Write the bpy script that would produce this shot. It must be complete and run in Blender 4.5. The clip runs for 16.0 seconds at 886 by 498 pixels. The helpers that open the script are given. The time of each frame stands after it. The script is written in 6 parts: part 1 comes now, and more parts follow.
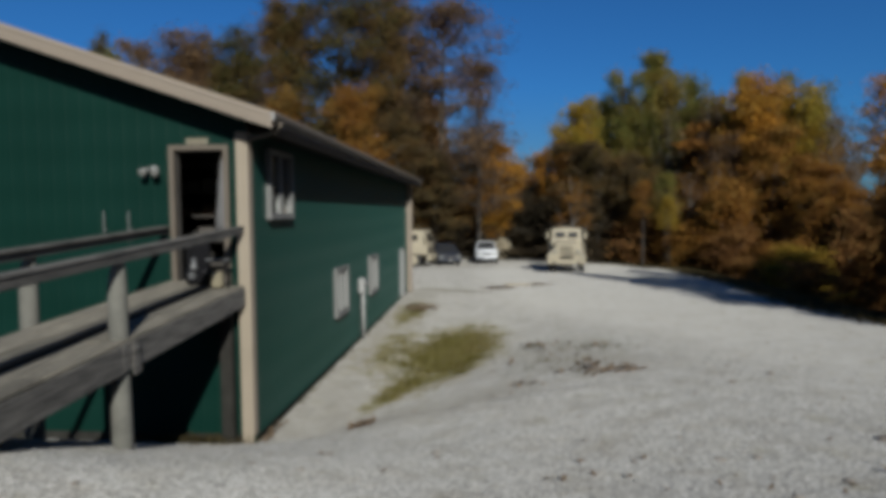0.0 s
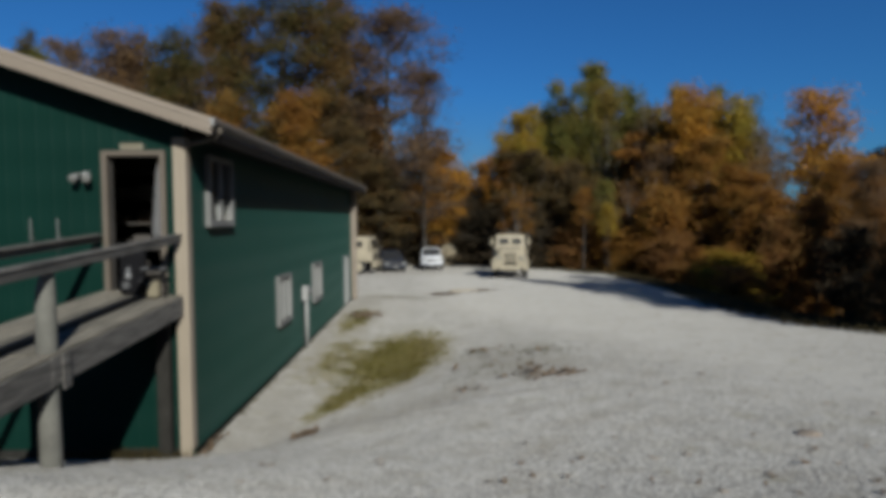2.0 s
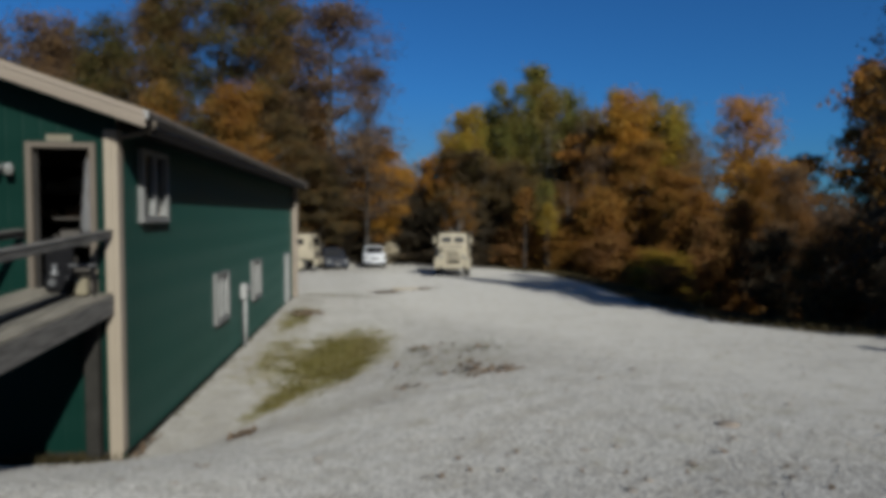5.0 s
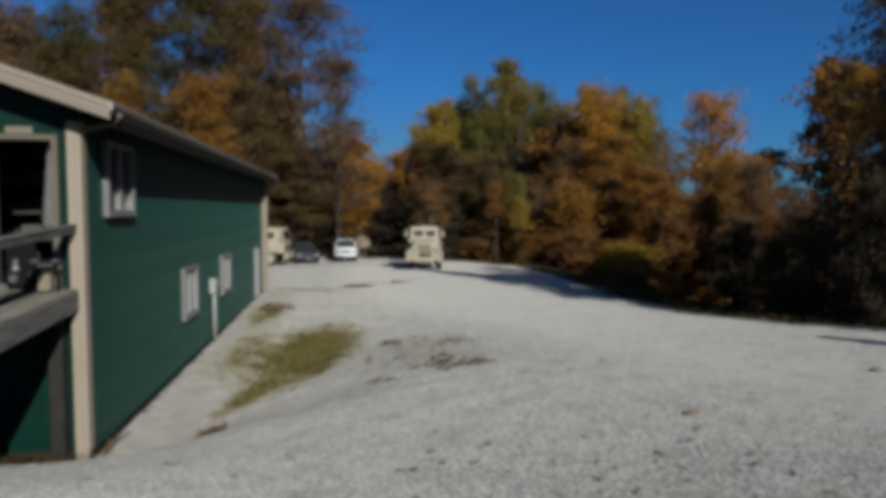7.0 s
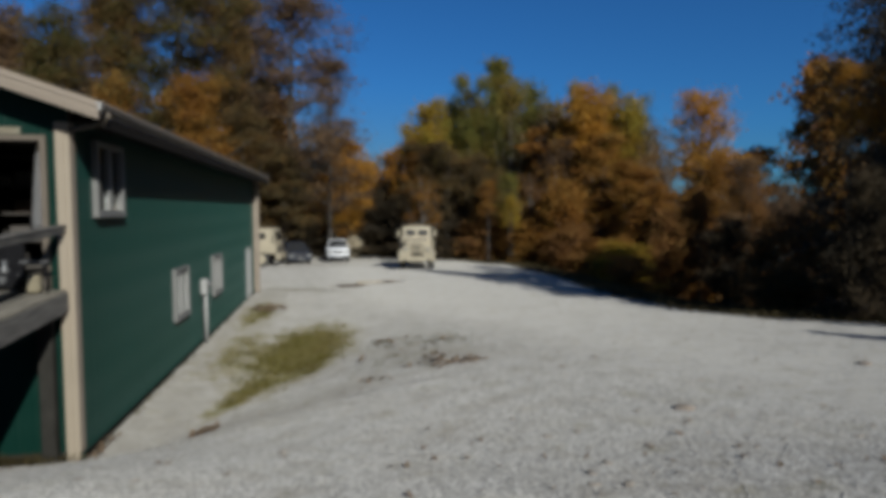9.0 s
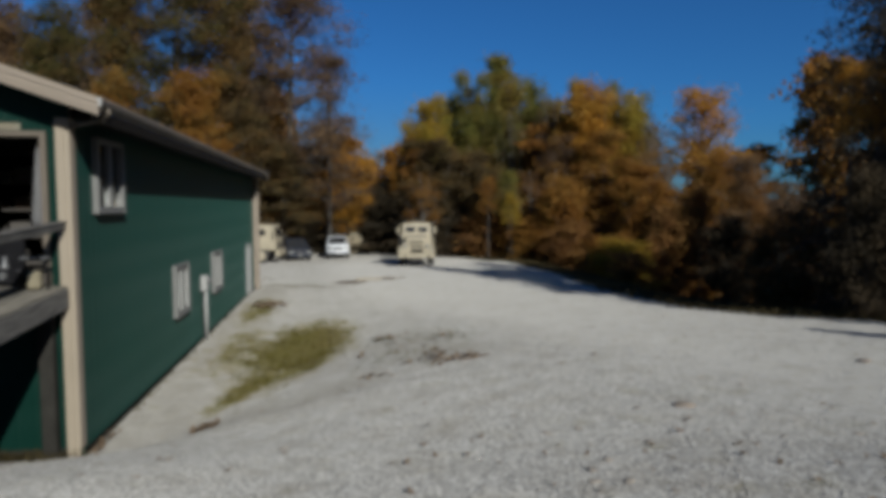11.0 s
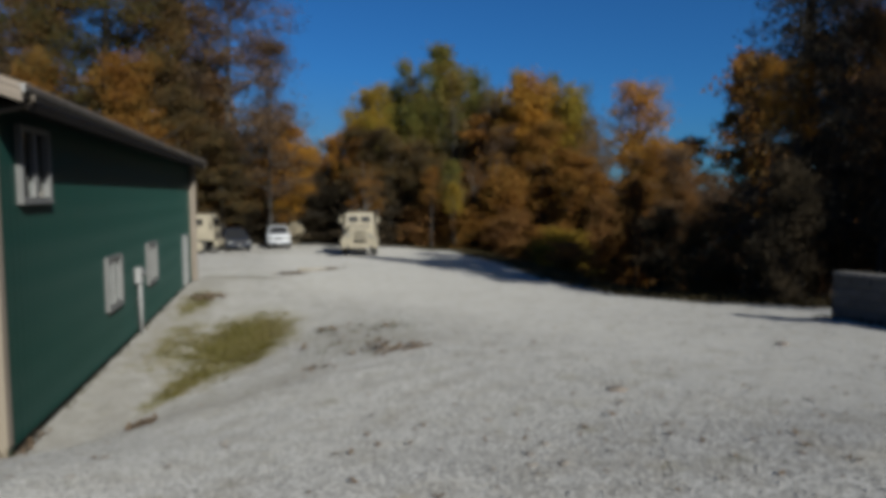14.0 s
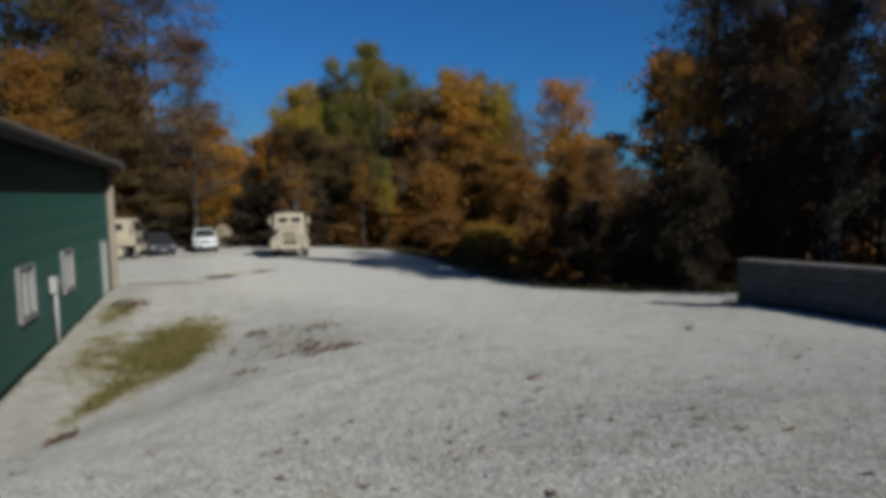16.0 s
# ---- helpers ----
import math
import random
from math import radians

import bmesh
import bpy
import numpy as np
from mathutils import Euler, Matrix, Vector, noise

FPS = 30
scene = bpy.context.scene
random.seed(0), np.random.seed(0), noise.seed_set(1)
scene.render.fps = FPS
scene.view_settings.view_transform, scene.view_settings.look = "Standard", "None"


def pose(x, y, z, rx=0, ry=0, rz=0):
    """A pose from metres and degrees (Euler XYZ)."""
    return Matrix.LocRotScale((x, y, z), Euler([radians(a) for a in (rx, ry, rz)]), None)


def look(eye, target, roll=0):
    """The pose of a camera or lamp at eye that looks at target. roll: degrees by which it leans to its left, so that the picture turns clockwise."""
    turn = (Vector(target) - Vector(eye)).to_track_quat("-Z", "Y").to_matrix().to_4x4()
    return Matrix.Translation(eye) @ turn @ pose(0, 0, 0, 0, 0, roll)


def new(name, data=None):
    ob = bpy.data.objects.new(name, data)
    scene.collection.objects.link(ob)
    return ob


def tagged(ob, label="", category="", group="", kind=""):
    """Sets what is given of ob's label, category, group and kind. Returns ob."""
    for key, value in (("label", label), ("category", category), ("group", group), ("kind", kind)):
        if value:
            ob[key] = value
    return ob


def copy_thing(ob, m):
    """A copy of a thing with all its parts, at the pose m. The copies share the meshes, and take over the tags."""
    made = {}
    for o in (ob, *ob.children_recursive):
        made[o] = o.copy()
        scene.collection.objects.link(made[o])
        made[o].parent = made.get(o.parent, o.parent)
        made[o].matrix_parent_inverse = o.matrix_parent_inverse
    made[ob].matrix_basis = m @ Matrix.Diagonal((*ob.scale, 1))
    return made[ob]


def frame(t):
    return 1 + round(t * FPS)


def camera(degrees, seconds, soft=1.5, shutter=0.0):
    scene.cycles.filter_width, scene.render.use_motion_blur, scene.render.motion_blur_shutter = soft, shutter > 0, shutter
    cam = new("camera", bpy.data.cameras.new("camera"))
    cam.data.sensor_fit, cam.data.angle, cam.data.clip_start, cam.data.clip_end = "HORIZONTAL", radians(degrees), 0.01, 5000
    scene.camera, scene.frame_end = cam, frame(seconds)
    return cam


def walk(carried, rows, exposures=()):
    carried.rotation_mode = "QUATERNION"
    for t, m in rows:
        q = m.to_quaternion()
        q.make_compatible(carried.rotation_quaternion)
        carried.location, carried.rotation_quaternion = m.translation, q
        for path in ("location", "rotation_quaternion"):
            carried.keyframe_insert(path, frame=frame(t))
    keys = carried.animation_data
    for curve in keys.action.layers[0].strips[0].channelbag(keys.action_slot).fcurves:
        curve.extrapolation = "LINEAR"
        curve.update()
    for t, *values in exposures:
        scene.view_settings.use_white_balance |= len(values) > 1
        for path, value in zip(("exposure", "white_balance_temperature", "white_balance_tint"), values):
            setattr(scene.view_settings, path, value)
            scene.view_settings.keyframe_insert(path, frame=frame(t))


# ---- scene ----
cam = camera(70.4, 16.0, soft=5.6)
PATH = [
    (0, (3.647, -9.318, 3.446), (3.502, -7.327, 3.329), -0.4),
    (0.5, (3.664, -9.341, 3.449), (3.565, -7.346, 3.342), -0.7),
    (1, (3.662, -9.346, 3.449), (3.606, -7.349, 3.346), -0.5),
    (1.5, (3.674, -9.37, 3.452), (3.657, -7.373, 3.353), -0.4),
    (2, (3.679, -9.378, 3.462), (3.707, -7.381, 3.364), -0.4),
    (2.5, (3.695, -9.401, 3.466), (3.77, -7.405, 3.371), -0.3),
    (3, (3.689, -9.43, 3.478), (3.805, -7.435, 3.38), -0.1),
    (3.5, (3.689, -9.435, 3.478), (3.836, -7.443, 3.381), 0.3),
    (4, (3.703, -9.45, 3.473), (3.868, -7.46, 3.376), 0.3),
    (6.5, (3.697, -9.444, 3.476), (3.977, -7.467, 3.359), 0.4),
    (7, (3.692, -9.46, 3.484), (3.99, -7.486, 3.359), 0.3),
    (7.5, (3.692, -9.455, 3.483), (4.008, -7.485, 3.337), 0.2),
    (8, (3.696, -9.459, 3.463), (4.028, -7.492, 3.32), -0.1),
    (8.5, (3.703, -9.476, 3.452), (4.036, -7.508, 3.319), 0.1),
    (9, (3.71, -9.486, 3.461), (4.031, -7.516, 3.335), -0.1),
    (11.5, (3.7, -9.485, 3.464), (4.023, -7.516, 3.318), 0.1),
    (12, (3.706, -9.485, 3.485), (4.033, -7.518, 3.327), 0.4),
    (12.5, (3.698, -9.488, 3.485), (4.033, -7.523, 3.323), 0.5),
    (13, (3.684, -9.48, 3.485), (4.028, -7.517, 3.324), 0.7),
    (13.5, (3.701, -9.517, 3.498), (4.124, -7.569, 3.332), 0.6),
    (14, (3.698, -9.567, 3.498), (4.195, -7.637, 3.328), 0.2),
    (14.5, (3.723, -9.636, 3.512), (4.306, -7.731, 3.339), 0.2),
    (15, (3.714, -9.695, 3.512), (4.343, -7.805, 3.333), 0.3),
    (15.5, (3.729, -9.75, 3.522), (4.394, -7.872, 3.346), -0.5),
    (16, (3.739, -9.786, 3.533), (4.436, -7.92, 3.354), -0.9),
]
walk(cam, [(t, look(eye, target, roll)) for t, eye, target, roll in PATH])

# ---- light ----
SUN_AZ, SUN_EL = 70.5, 28.5          # degrees from +x towards -y; elevation
sun_dir = Vector((math.cos(radians(SUN_AZ)) * math.cos(radians(SUN_EL)),
                  -math.sin(radians(SUN_AZ)) * math.cos(radians(SUN_EL)), math.sin(radians(SUN_EL))))
world = bpy.data.worlds.new("sky")
scene.world = world
world.use_nodes = True
wn = world.node_tree
sky = wn.nodes.new("ShaderNodeTexSky")
sky.sky_type = "NISHITA"
sky.sun_disc = False
sky.sun_elevation = radians(SUN_EL)
sky.sun_rotation = math.atan2(sun_dir.x, sun_dir.y)
sky.air_density, sky.dust_density, sky.ozone_density, sky.altitude = 1.0, 1.0, 6.0, 250
tint = wn.nodes.new("ShaderNodeMix")
tint.data_type, tint.blend_type = "RGBA", "MULTIPLY"
tint.inputs[0].default_value = 1.0
wn.links.new(sky.outputs[0], tint.inputs[6])
# the bright sky round the sun is whiter than the deep blue away from it
bright, glare, hue = wn.nodes.new("ShaderNodeRGBToBW"), wn.nodes.new("ShaderNodeMapRange"), wn.nodes.new("ShaderNodeMix")
glare.inputs["From Min"].default_value, glare.inputs["From Max"].default_value = 3.6, 8.5
hue.data_type = "RGBA"
hue.inputs[6].default_value, hue.inputs[7].default_value = (0.315, 0.85, 1.29, 1), (0.62, 0.58, 0.52, 1)
wn.links.new(sky.outputs[0], bright.inputs[0])
wn.links.new(bright.outputs[0], glare.inputs["Value"])
wn.links.new(glare.outputs[0], hue.inputs[0])
wn.links.new(hue.outputs[2], tint.inputs[7])
wn.links.new(tint.outputs[2], wn.nodes["Background"].inputs[0])
wn.nodes["Background"].inputs[1].default_value = 0.040
sun_data = bpy.data.lights.new("sun", "SUN")
sun_data.energy, sun_data.angle, sun_data.color = 4.6, radians(0.53), (0.965, 0.96, 0.90)
sun = new("sun", sun_data)
sun.matrix_world = look(sun_dir * 100, (0, 0, 0))
scene.view_settings.exposure = 0.52


# ---- materials ----
def mat(name, colour, rough=0.7, metal=0.0, var=0.25, scale=4.0, fine=60.0, bump=0.15, dist=0.01, spec=0.5, hue2=None, grain=None):
    """A painted or natural surface: two scales of colour variation and a fine relief."""
    m = bpy.data.materials.new(name)
    m.use_nodes = True
    n, l = m.node_tree.nodes, m.node_tree.links
    b = n["Principled BSDF"]
    b.inputs["Roughness"].default_value, b.inputs["Metallic"].default_value = rough, metal
    b.inputs["Specular IOR Level"].default_value = spec
    tc = n.new("ShaderNodeTexCoord")
    big, small = n.new("ShaderNodeTexNoise"), n.new("ShaderNodeTexNoise")
    big.inputs["Scale"].default_value, small.inputs["Scale"].default_value = scale, fine
    big.inputs["Detail"].default_value, small.inputs["Detail"].default_value = 5, 3
    coord = tc.outputs["Object"]
    if grain:
        mp = n.new("ShaderNodeMapping")
        mp.inputs["Scale"].default_value = grain
        l.new(coord, mp.inputs["Vector"])
        coord = mp.outputs[0]
    for t in (big, small):
        l.new(coord, t.inputs["Vector"])
    mix = n.new("ShaderNodeMix")
    mix.data_type = "FLOAT"
    mix.inputs[0].default_value = 0.4
    l.new(big.outputs[0], mix.inputs[2])
    l.new(small.outputs[0], mix.inputs[3])
    ramp = n.new("ShaderNodeValToRGB")
    lo = [c * (1 - var) for c in colour]
    hi = [min(1, c * (1 + var)) for c in (hue2 or colour)]
    ramp.color_ramp.elements[0].position, ramp.color_ramp.elements[1].position = 0.33, 0.67
    ramp.color_ramp.elements[0].color, ramp.color_ramp.elements[1].color = (*lo, 1), (*hi, 1)
    l.new(mix.outputs[0], ramp.inputs[0])
    l.new(ramp.outputs[0], b.inputs["Base Color"])
    bp = n.new("ShaderNodeBump")
    bp.inputs["Strength"].default_value, bp.inputs["Distance"].default_value = bump, dist
    l.new(small.outputs[0], bp.inputs["Height"])
    l.new(bp.outputs[0], b.inputs["Normal"])
    return m


def leaf_mat(name, stops):
    """Leaves: colour differs from leaf to leaf and from tree to tree; light passes through them."""
    m = bpy.data.materials.new(name)
    m.use_nodes = True
    n, l = m.node_tree.nodes, m.node_tree.links
    b, out = n["Principled BSDF"], n["Material Output"]
    b.inputs["Roughness"].default_value = 0.8
    b.inputs["Specular IOR Level"].default_value = 0.12
    geo, info, tc = n.new("ShaderNodeNewGeometry"), n.new("ShaderNodeObjectInfo"), n.new("ShaderNodeTexCoord")
    clump = n.new("ShaderNodeTexNoise")
    clump.inputs["Scale"].default_value = 0.35
    l.new(tc.outputs["Object"], clump.inputs["Vector"])
    a, c = n.new("ShaderNodeMath"), n.new("ShaderNodeMath")
    a.operation = c.operation = "MULTIPLY_ADD"
    a.inputs[1].default_value = 0.45
    l.new(geo.outputs["Random Per Island"], a.inputs[0])
    sh = n.new("ShaderNodeMath")
    sh.operation = "MULTIPLY_ADD"
    sh.inputs[1].default_value, sh.inputs[2].default_value = 0.25, -0.38
    l.new(info.outputs["Random"], sh.inputs[0])
    l.new(sh.outputs[0], a.inputs[2])
    c.inputs[1].default_value = 1.35
    l.new(clump.outputs[0], c.inputs[0])
    l.new(a.outputs[0], c.inputs[2])
    ramp = n.new("ShaderNodeValToRGB")
    els = ramp.color_ramp.elements
    while len(els) < len(stops):
        els.new(0.5)
    for i, col in enumerate(stops):
        els[i].position, els[i].color = 0.15 + 0.7 * i / (len(stops) - 1), (*col, 1)
    l.new(c.outputs[0], ramp.inputs[0])
    l.new(ramp.outputs[0], b.inputs["Base Color"])
    tr, add = n.new("ShaderNodeBsdfTranslucent"), n.new("ShaderNodeMixShader")
    l.new(ramp.outputs[0], tr.inputs["Color"])
    add.inputs[0].default_value = 0.42
    l.new(b.outputs[0], add.inputs[1])
    l.new(tr.outputs[0], add.inputs[2])
    l.new(add.outputs[0], out.inputs[0])
    return m


def glass_mat(name, tint=(0.8, 0.85, 0.85)):
    m = bpy.data.materials.new(name)
    m.use_nodes = True
    b = m.node_tree.nodes["Principled BSDF"]
    b.inputs["Base Color"].default_value = (*tint, 1)
    b.inputs["Roughness"].default_value = 0.03
    b.inputs["Transmission Weight"].default_value = 1.0
    b.inputs["IOR"].default_value = 1.45
    return m


GREEN = mat("green_steel", (0.00234, 0.0176, 0.0129), 0.5, 0.0, 0.10, 0.7, 30, 0.03, 0.002, spec=0.10)
# sheen: the green paint brightens at grazing angles
GREEN.node_tree.nodes["Principled BSDF"].inputs["Sheen Weight"].default_value = 0.043
GREEN.node_tree.nodes["Principled BSDF"].inputs["Sheen Roughness"].default_value = 0.45
GREEN.node_tree.nodes["Principled BSDF"].inputs["Sheen Tint"].default_value = (0.3, 0.9, 0.78, 1)
def girt_lines(m):
    """Steel sheets bow slightly between the girts behind them."""
    n, l = m.node_tree.nodes, m.node_tree.links
    b = n["Principled BSDF"]
    tc, wv = n.new("ShaderNodeTexCoord"), n.new("ShaderNodeTexWave")
    wv.bands_direction, wv.wave_profile = "Z", "SIN"
    wv.inputs["Scale"].default_value, wv.inputs["Distortion"].default_value, wv.inputs["Detail Scale"].default_value = 0.52, 0.6, 0.3
    l.new(tc.outputs["Object"], wv.inputs["Vector"])
    bp = n.new("ShaderNodeBump")
    bp.inputs["Strength"].default_value, bp.inputs["Distance"].default_value = 0.35, 0.03
    l.new(wv.outputs["Fac"], bp.inputs["Height"])
    l.new(b.inputs["Normal"].links[0].from_socket, bp.inputs["Normal"])
    l.new(bp.outputs[0], b.inputs["Normal"])


def vary(m, low, high):
    """Pieces of one material differ a little in tone from one to the next."""
    n, l = m.node_tree.nodes, m.node_tree.links
    b = n["Principled BSDF"]
    info, rng_, mul = n.new("ShaderNodeObjectInfo"), n.new("ShaderNodeMapRange"), n.new("ShaderNodeVectorMath")
    rng_.inputs["To Min"].default_value, rng_.inputs["To Max"].default_value = low, high
    mul.operation = "SCALE"
    l.new(info.outputs["Random"], rng_.inputs["Value"])
    l.new(b.inputs["Base Color"].links[0].from_socket, mul.inputs[0])
    l.new(rng_.outputs[0], mul.inputs["Scale"])
    l.new(mul.outputs[0], b.inputs["Base Color"])


girt_lines(GREEN)
vary(GREEN, 0.95, 1.05)
TAN = mat("tan_steel", (0.186, 0.156, 0.125), 0.5, 0.0, 0.08, 1.2, 40, 0.03, 0.002, spec=0.3)
# brown taken near black: the shade under the eave is in the colour
SOFFIT = mat("brown_shaded_soffit", (0.0101, 0.00846, 0.00708), 0.8, 0.0, 0.12, 2, 40, 0.05, spec=0.06)
GUTTER = mat("bronze_gutter", (0.086, 0.07, 0.053), 0.6, 0.0, 0.12, 2, 50, 0.03)
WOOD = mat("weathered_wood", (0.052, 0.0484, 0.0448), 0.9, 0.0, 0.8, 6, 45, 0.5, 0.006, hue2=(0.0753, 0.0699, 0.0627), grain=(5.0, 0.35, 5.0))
# darker copy of the weathered wood; shade at the ramp is in its colour
WOOD_DARK = mat("dark_shaded_wood", (0.02, 0.0192, 0.0168), 0.9, 0.0, 0.4, 3, 45, 0.5, 0.006, spec=0.1)
TRIM = mat("pale_tan_steel", (0.225, 0.192, 0.148), 0.5, 0.0, 0.08, 1.2, 40, 0.03, 0.002, spec=0.3)
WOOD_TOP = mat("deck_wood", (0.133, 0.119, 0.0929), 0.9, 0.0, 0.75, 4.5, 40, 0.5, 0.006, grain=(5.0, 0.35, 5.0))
POLE = mat("grey_pole_wood", (0.0975, 0.0957, 0.0828), 0.9, 0.0, 0.3, 3, 50, 0.5, 0.006)
WHITE = mat("white_vinyl", (0.24, 0.24, 0.235), 0.45, 0.0, 0.06, 3, 60, 0.03, spec=0.3)
BLIND = mat("blind_slat", (0.113, 0.113, 0.109), 0.6, 0.0, 0.08, 3, 60, 0.03)
GREY_METAL = mat("grey_metal", (0.0992, 0.101, 0.102), 0.45, 0.4, 0.12, 6, 60, 0.05)
# shade inside the doorway is put into the colour of these boards
DARK = mat("shade_dark_interior", (0.048, 0.0432, 0.0384), 0.85, 0.0, 0.3, 2, 30, 0.1)
LINER = mat("interior_board", (0.115, 0.0936, 0.072), 0.85, 0.0, 0.25, 1.5, 30, 0.1)
vary(WOOD_TOP, 0.68, 1.22)
vary(WOOD, 0.82, 1.15)
CARD = mat("cardboard", (0.0435, 0.0256, 0.0141), 0.85, 0.0, 0.2, 4, 50, 0.1)
BLACK = mat("black_plastic", (0.006, 0.006, 0.0068), 0.5, 0.0, 0.25, 8, 80, 0.1, spec=0.10)
CHROME = mat("chrome", (0.562, 0.57, 0.585), 0.16, 1.0, 0.05, 5, 50, 0.02)
GLASS = glass_mat("window_glass")
CONCRETE = mat("concrete", (0.259, 0.253, 0.238), 0.9, 0.0, 0.2, 3, 60, 0.3, 0.004)
# cap keeps a sunlit tone; shade of the wall face is in the blocks' colour
CAPSTONE = mat("cap_stone", (0.115, 0.107, 0.096), 0.92, 0.0, 0.3, 2.5, 40, 0.6, 0.01)
BLOCK = mat("block_stone_shade", (0.079, 0.0745, 0.068), 0.92, 0.0, 0.45, 2.5, 40, 0.7, 0.012)
vary(BLOCK, 0.85, 1.18)
vary(CAPSTONE, 0.85, 1.12)
SAND = mat("desert_tan_paint", (0.266, 0.232, 0.165), 0.65, 0.0, 0.14, 1.6, 30, 0.08, 0.003)
RUBBER = mat("rubber", (0.0211, 0.0202, 0.0192), 0.85, 0.0, 0.3, 5, 60, 0.3)
UNDER = mat("chassis_black", (0.0211, 0.0192, 0.0173), 0.8, 0.0, 0.3, 5, 50, 0.2)
SILVER = mat("silver_white_paint", (0.552, 0.563, 0.576), 0.3, 0.0, 0.05, 2, 50, 0.01)
NAVY = mat("dark_blue_paint", (0.0253, 0.0302, 0.0432), 0.25, 0.0, 0.1, 2, 50, 0.01)
LAMP = mat("lamp_lens", (0.168, 0.168, 0.156), 0.3, 0.0, 0.05, 8, 60, 0.02)
STRAW = mat("straw", (0.17, 0.142, 0.095), 0.95, 0.0, 0.3, 3, 45, 0.8, 0.03)
BARK = mat("bark", (0.0253, 0.0208, 0.0172), 0.95, 0.0, 0.45, 1.2, 14, 0.8, 0.03, hue2=(0.0357, 0.0312, 0.0268))
GREYBARK = mat("grey_bark", (0.0816, 0.0768, 0.0702), 0.95, 0.0, 0.4, 1.2, 14, 0.8, 0.03)
STONE = mat("gravel_stone", (0.24, 0.235, 0.224), 0.9, 0.0, 0.34, 75, 160, 0.3, 0.004)
DRYGRASS = leaf_mat("dry_grass", [(0.0252, 0.0218, 0.0101), (0.0462, 0.0378, 0.0168), (0.0714, 0.0546, 0.0252)])
GRASS = leaf_mat("grass_blade", [(0.092, 0.062, 0.028), (0.11, 0.0987, 0.0231), (0.14, 0.125, 0.034), (0.185, 0.142, 0.062)])
WEED = leaf_mat("weed_blade", [(0.0585, 0.065, 0.0364), (0.0975, 0.104, 0.0546), (0.143, 0.137, 0.078)])
DEADLEAF = leaf_mat("dead_leaf", [(0.0722, 0.0511, 0.0356), (0.138, 0.0967, 0.0643), (0.21, 0.154, 0.107)])
LEAVES = {
    "oak": leaf_mat("oak_leaf", [(0.0225, 0.0152, 0.0107), (0.063, 0.0405, 0.0225), (0.0855, 0.069, 0.0295), (0.125, 0.071, 0.0245)]),
    "rust": leaf_mat("rust_leaf", [(0.038, 0.0185, 0.00878), (0.134, 0.062, 0.0174), (0.232, 0.102, 0.0174), (0.19, 0.112, 0.0293)]),
    "gold": leaf_mat("gold_leaf", [(0.12, 0.053, 0.0121), (0.31, 0.138, 0.019), (0.40, 0.19, 0.0265), (0.29, 0.168, 0.032)]),
    "yellow": leaf_mat("yellow_leaf", [(0.0844, 0.0703, 0.014), (0.206, 0.14, 0.0206), (0.309, 0.188, 0.0235), (0.206, 0.169, 0.028)]),
    "green": leaf_mat("green_leaf", [(0.0361, 0.0433, 0.0123), (0.0771, 0.0874, 0.0227), (0.133, 0.128, 0.0309), (0.196, 0.133, 0.0309)]),
    "olive": leaf_mat("olive_leaf", [(0.0244, 0.0264, 0.00886), (0.0554, 0.0554, 0.0163), (0.0833, 0.0625, 0.0223), (0.104, 0.0625, 0.0223)]),
    "bare": leaf_mat("thin_leaf", [(0.0335, 0.0254, 0.02), (0.0761, 0.0529, 0.0377), (0.124, 0.0792, 0.0471), (0.162, 0.095, 0.0405)]),
    # understorey shade is put into the browns of the brush leaves
    "brush": leaf_mat("shaded_brush_leaf", [(0.056, 0.0315, 0.0147), (0.128, 0.066, 0.0269), (0.207, 0.096, 0.0317), (0.172, 0.096, 0.0293)]),
    # deep shade inside the wood is put into these dark leaves
    "laurel": leaf_mat("shadebush_leaf", [(0.0178, 0.0168, 0.0122), (0.0357, 0.0295, 0.0193), (0.0662, 0.0484, 0.028)]),
    "conifer": leaf_mat("needles", [(0.0182, 0.0173, 0.0142), (0.0364, 0.0324, 0.0246), (0.0619, 0.051, 0.0364)]),
}


# ---- mesh tools ----
def part(name, bm, material, parent=None, label="", smooth=False):
    """Links a bmesh as one mesh object under a thing or a part."""
    me = bpy.data.meshes.new(name)
    bmesh.ops.recalc_face_normals(bm, faces=bm.faces)
    bm.to_mesh(me)
    bm.free()
    me.materials.append(material)
    if smooth:
        me.polygons.foreach_set("use_smooth", [True] * len(me.polygons))
    ob = new(name, me)
    ob.parent = parent
    if label:
        ob["label"] = label
    return ob


def empty(name, m=None, label="", category="", group="", kind=""):
    ob = new(name)
    ob.empty_display_size = 0.2
    if m is not None:
        ob.matrix_basis = m
    return tagged(ob, label, category, group, kind)


def box(bm, x0, x1, y0, y1, z0, z1, m=None, bevel=0.0):
    vs = [bm.verts.new((x, y, z)) for z in (z0, z1) for y in (y0, y1) for x in (x0, x1)]
    fs = [bm.faces.new([vs[i] for i in q]) for q in ((0, 2, 3, 1), (4, 5, 7, 6), (0, 1, 5, 4), (2, 6, 7, 3), (0, 4, 6, 2), (1, 3, 7, 5))]
    if bevel:
        es = list({e for f in fs for e in f.edges})
        r = bmesh.ops.bevel(bm, geom=es, offset=bevel, segments=1, affect="EDGES", profile=0.5)
        vs = list({v for f in r["faces"] for v in f.verts} | {v for v in vs if v.is_valid})
    if m is not None:
        bmesh.ops.transform(bm, matrix=m, verts=vs)
    return bm


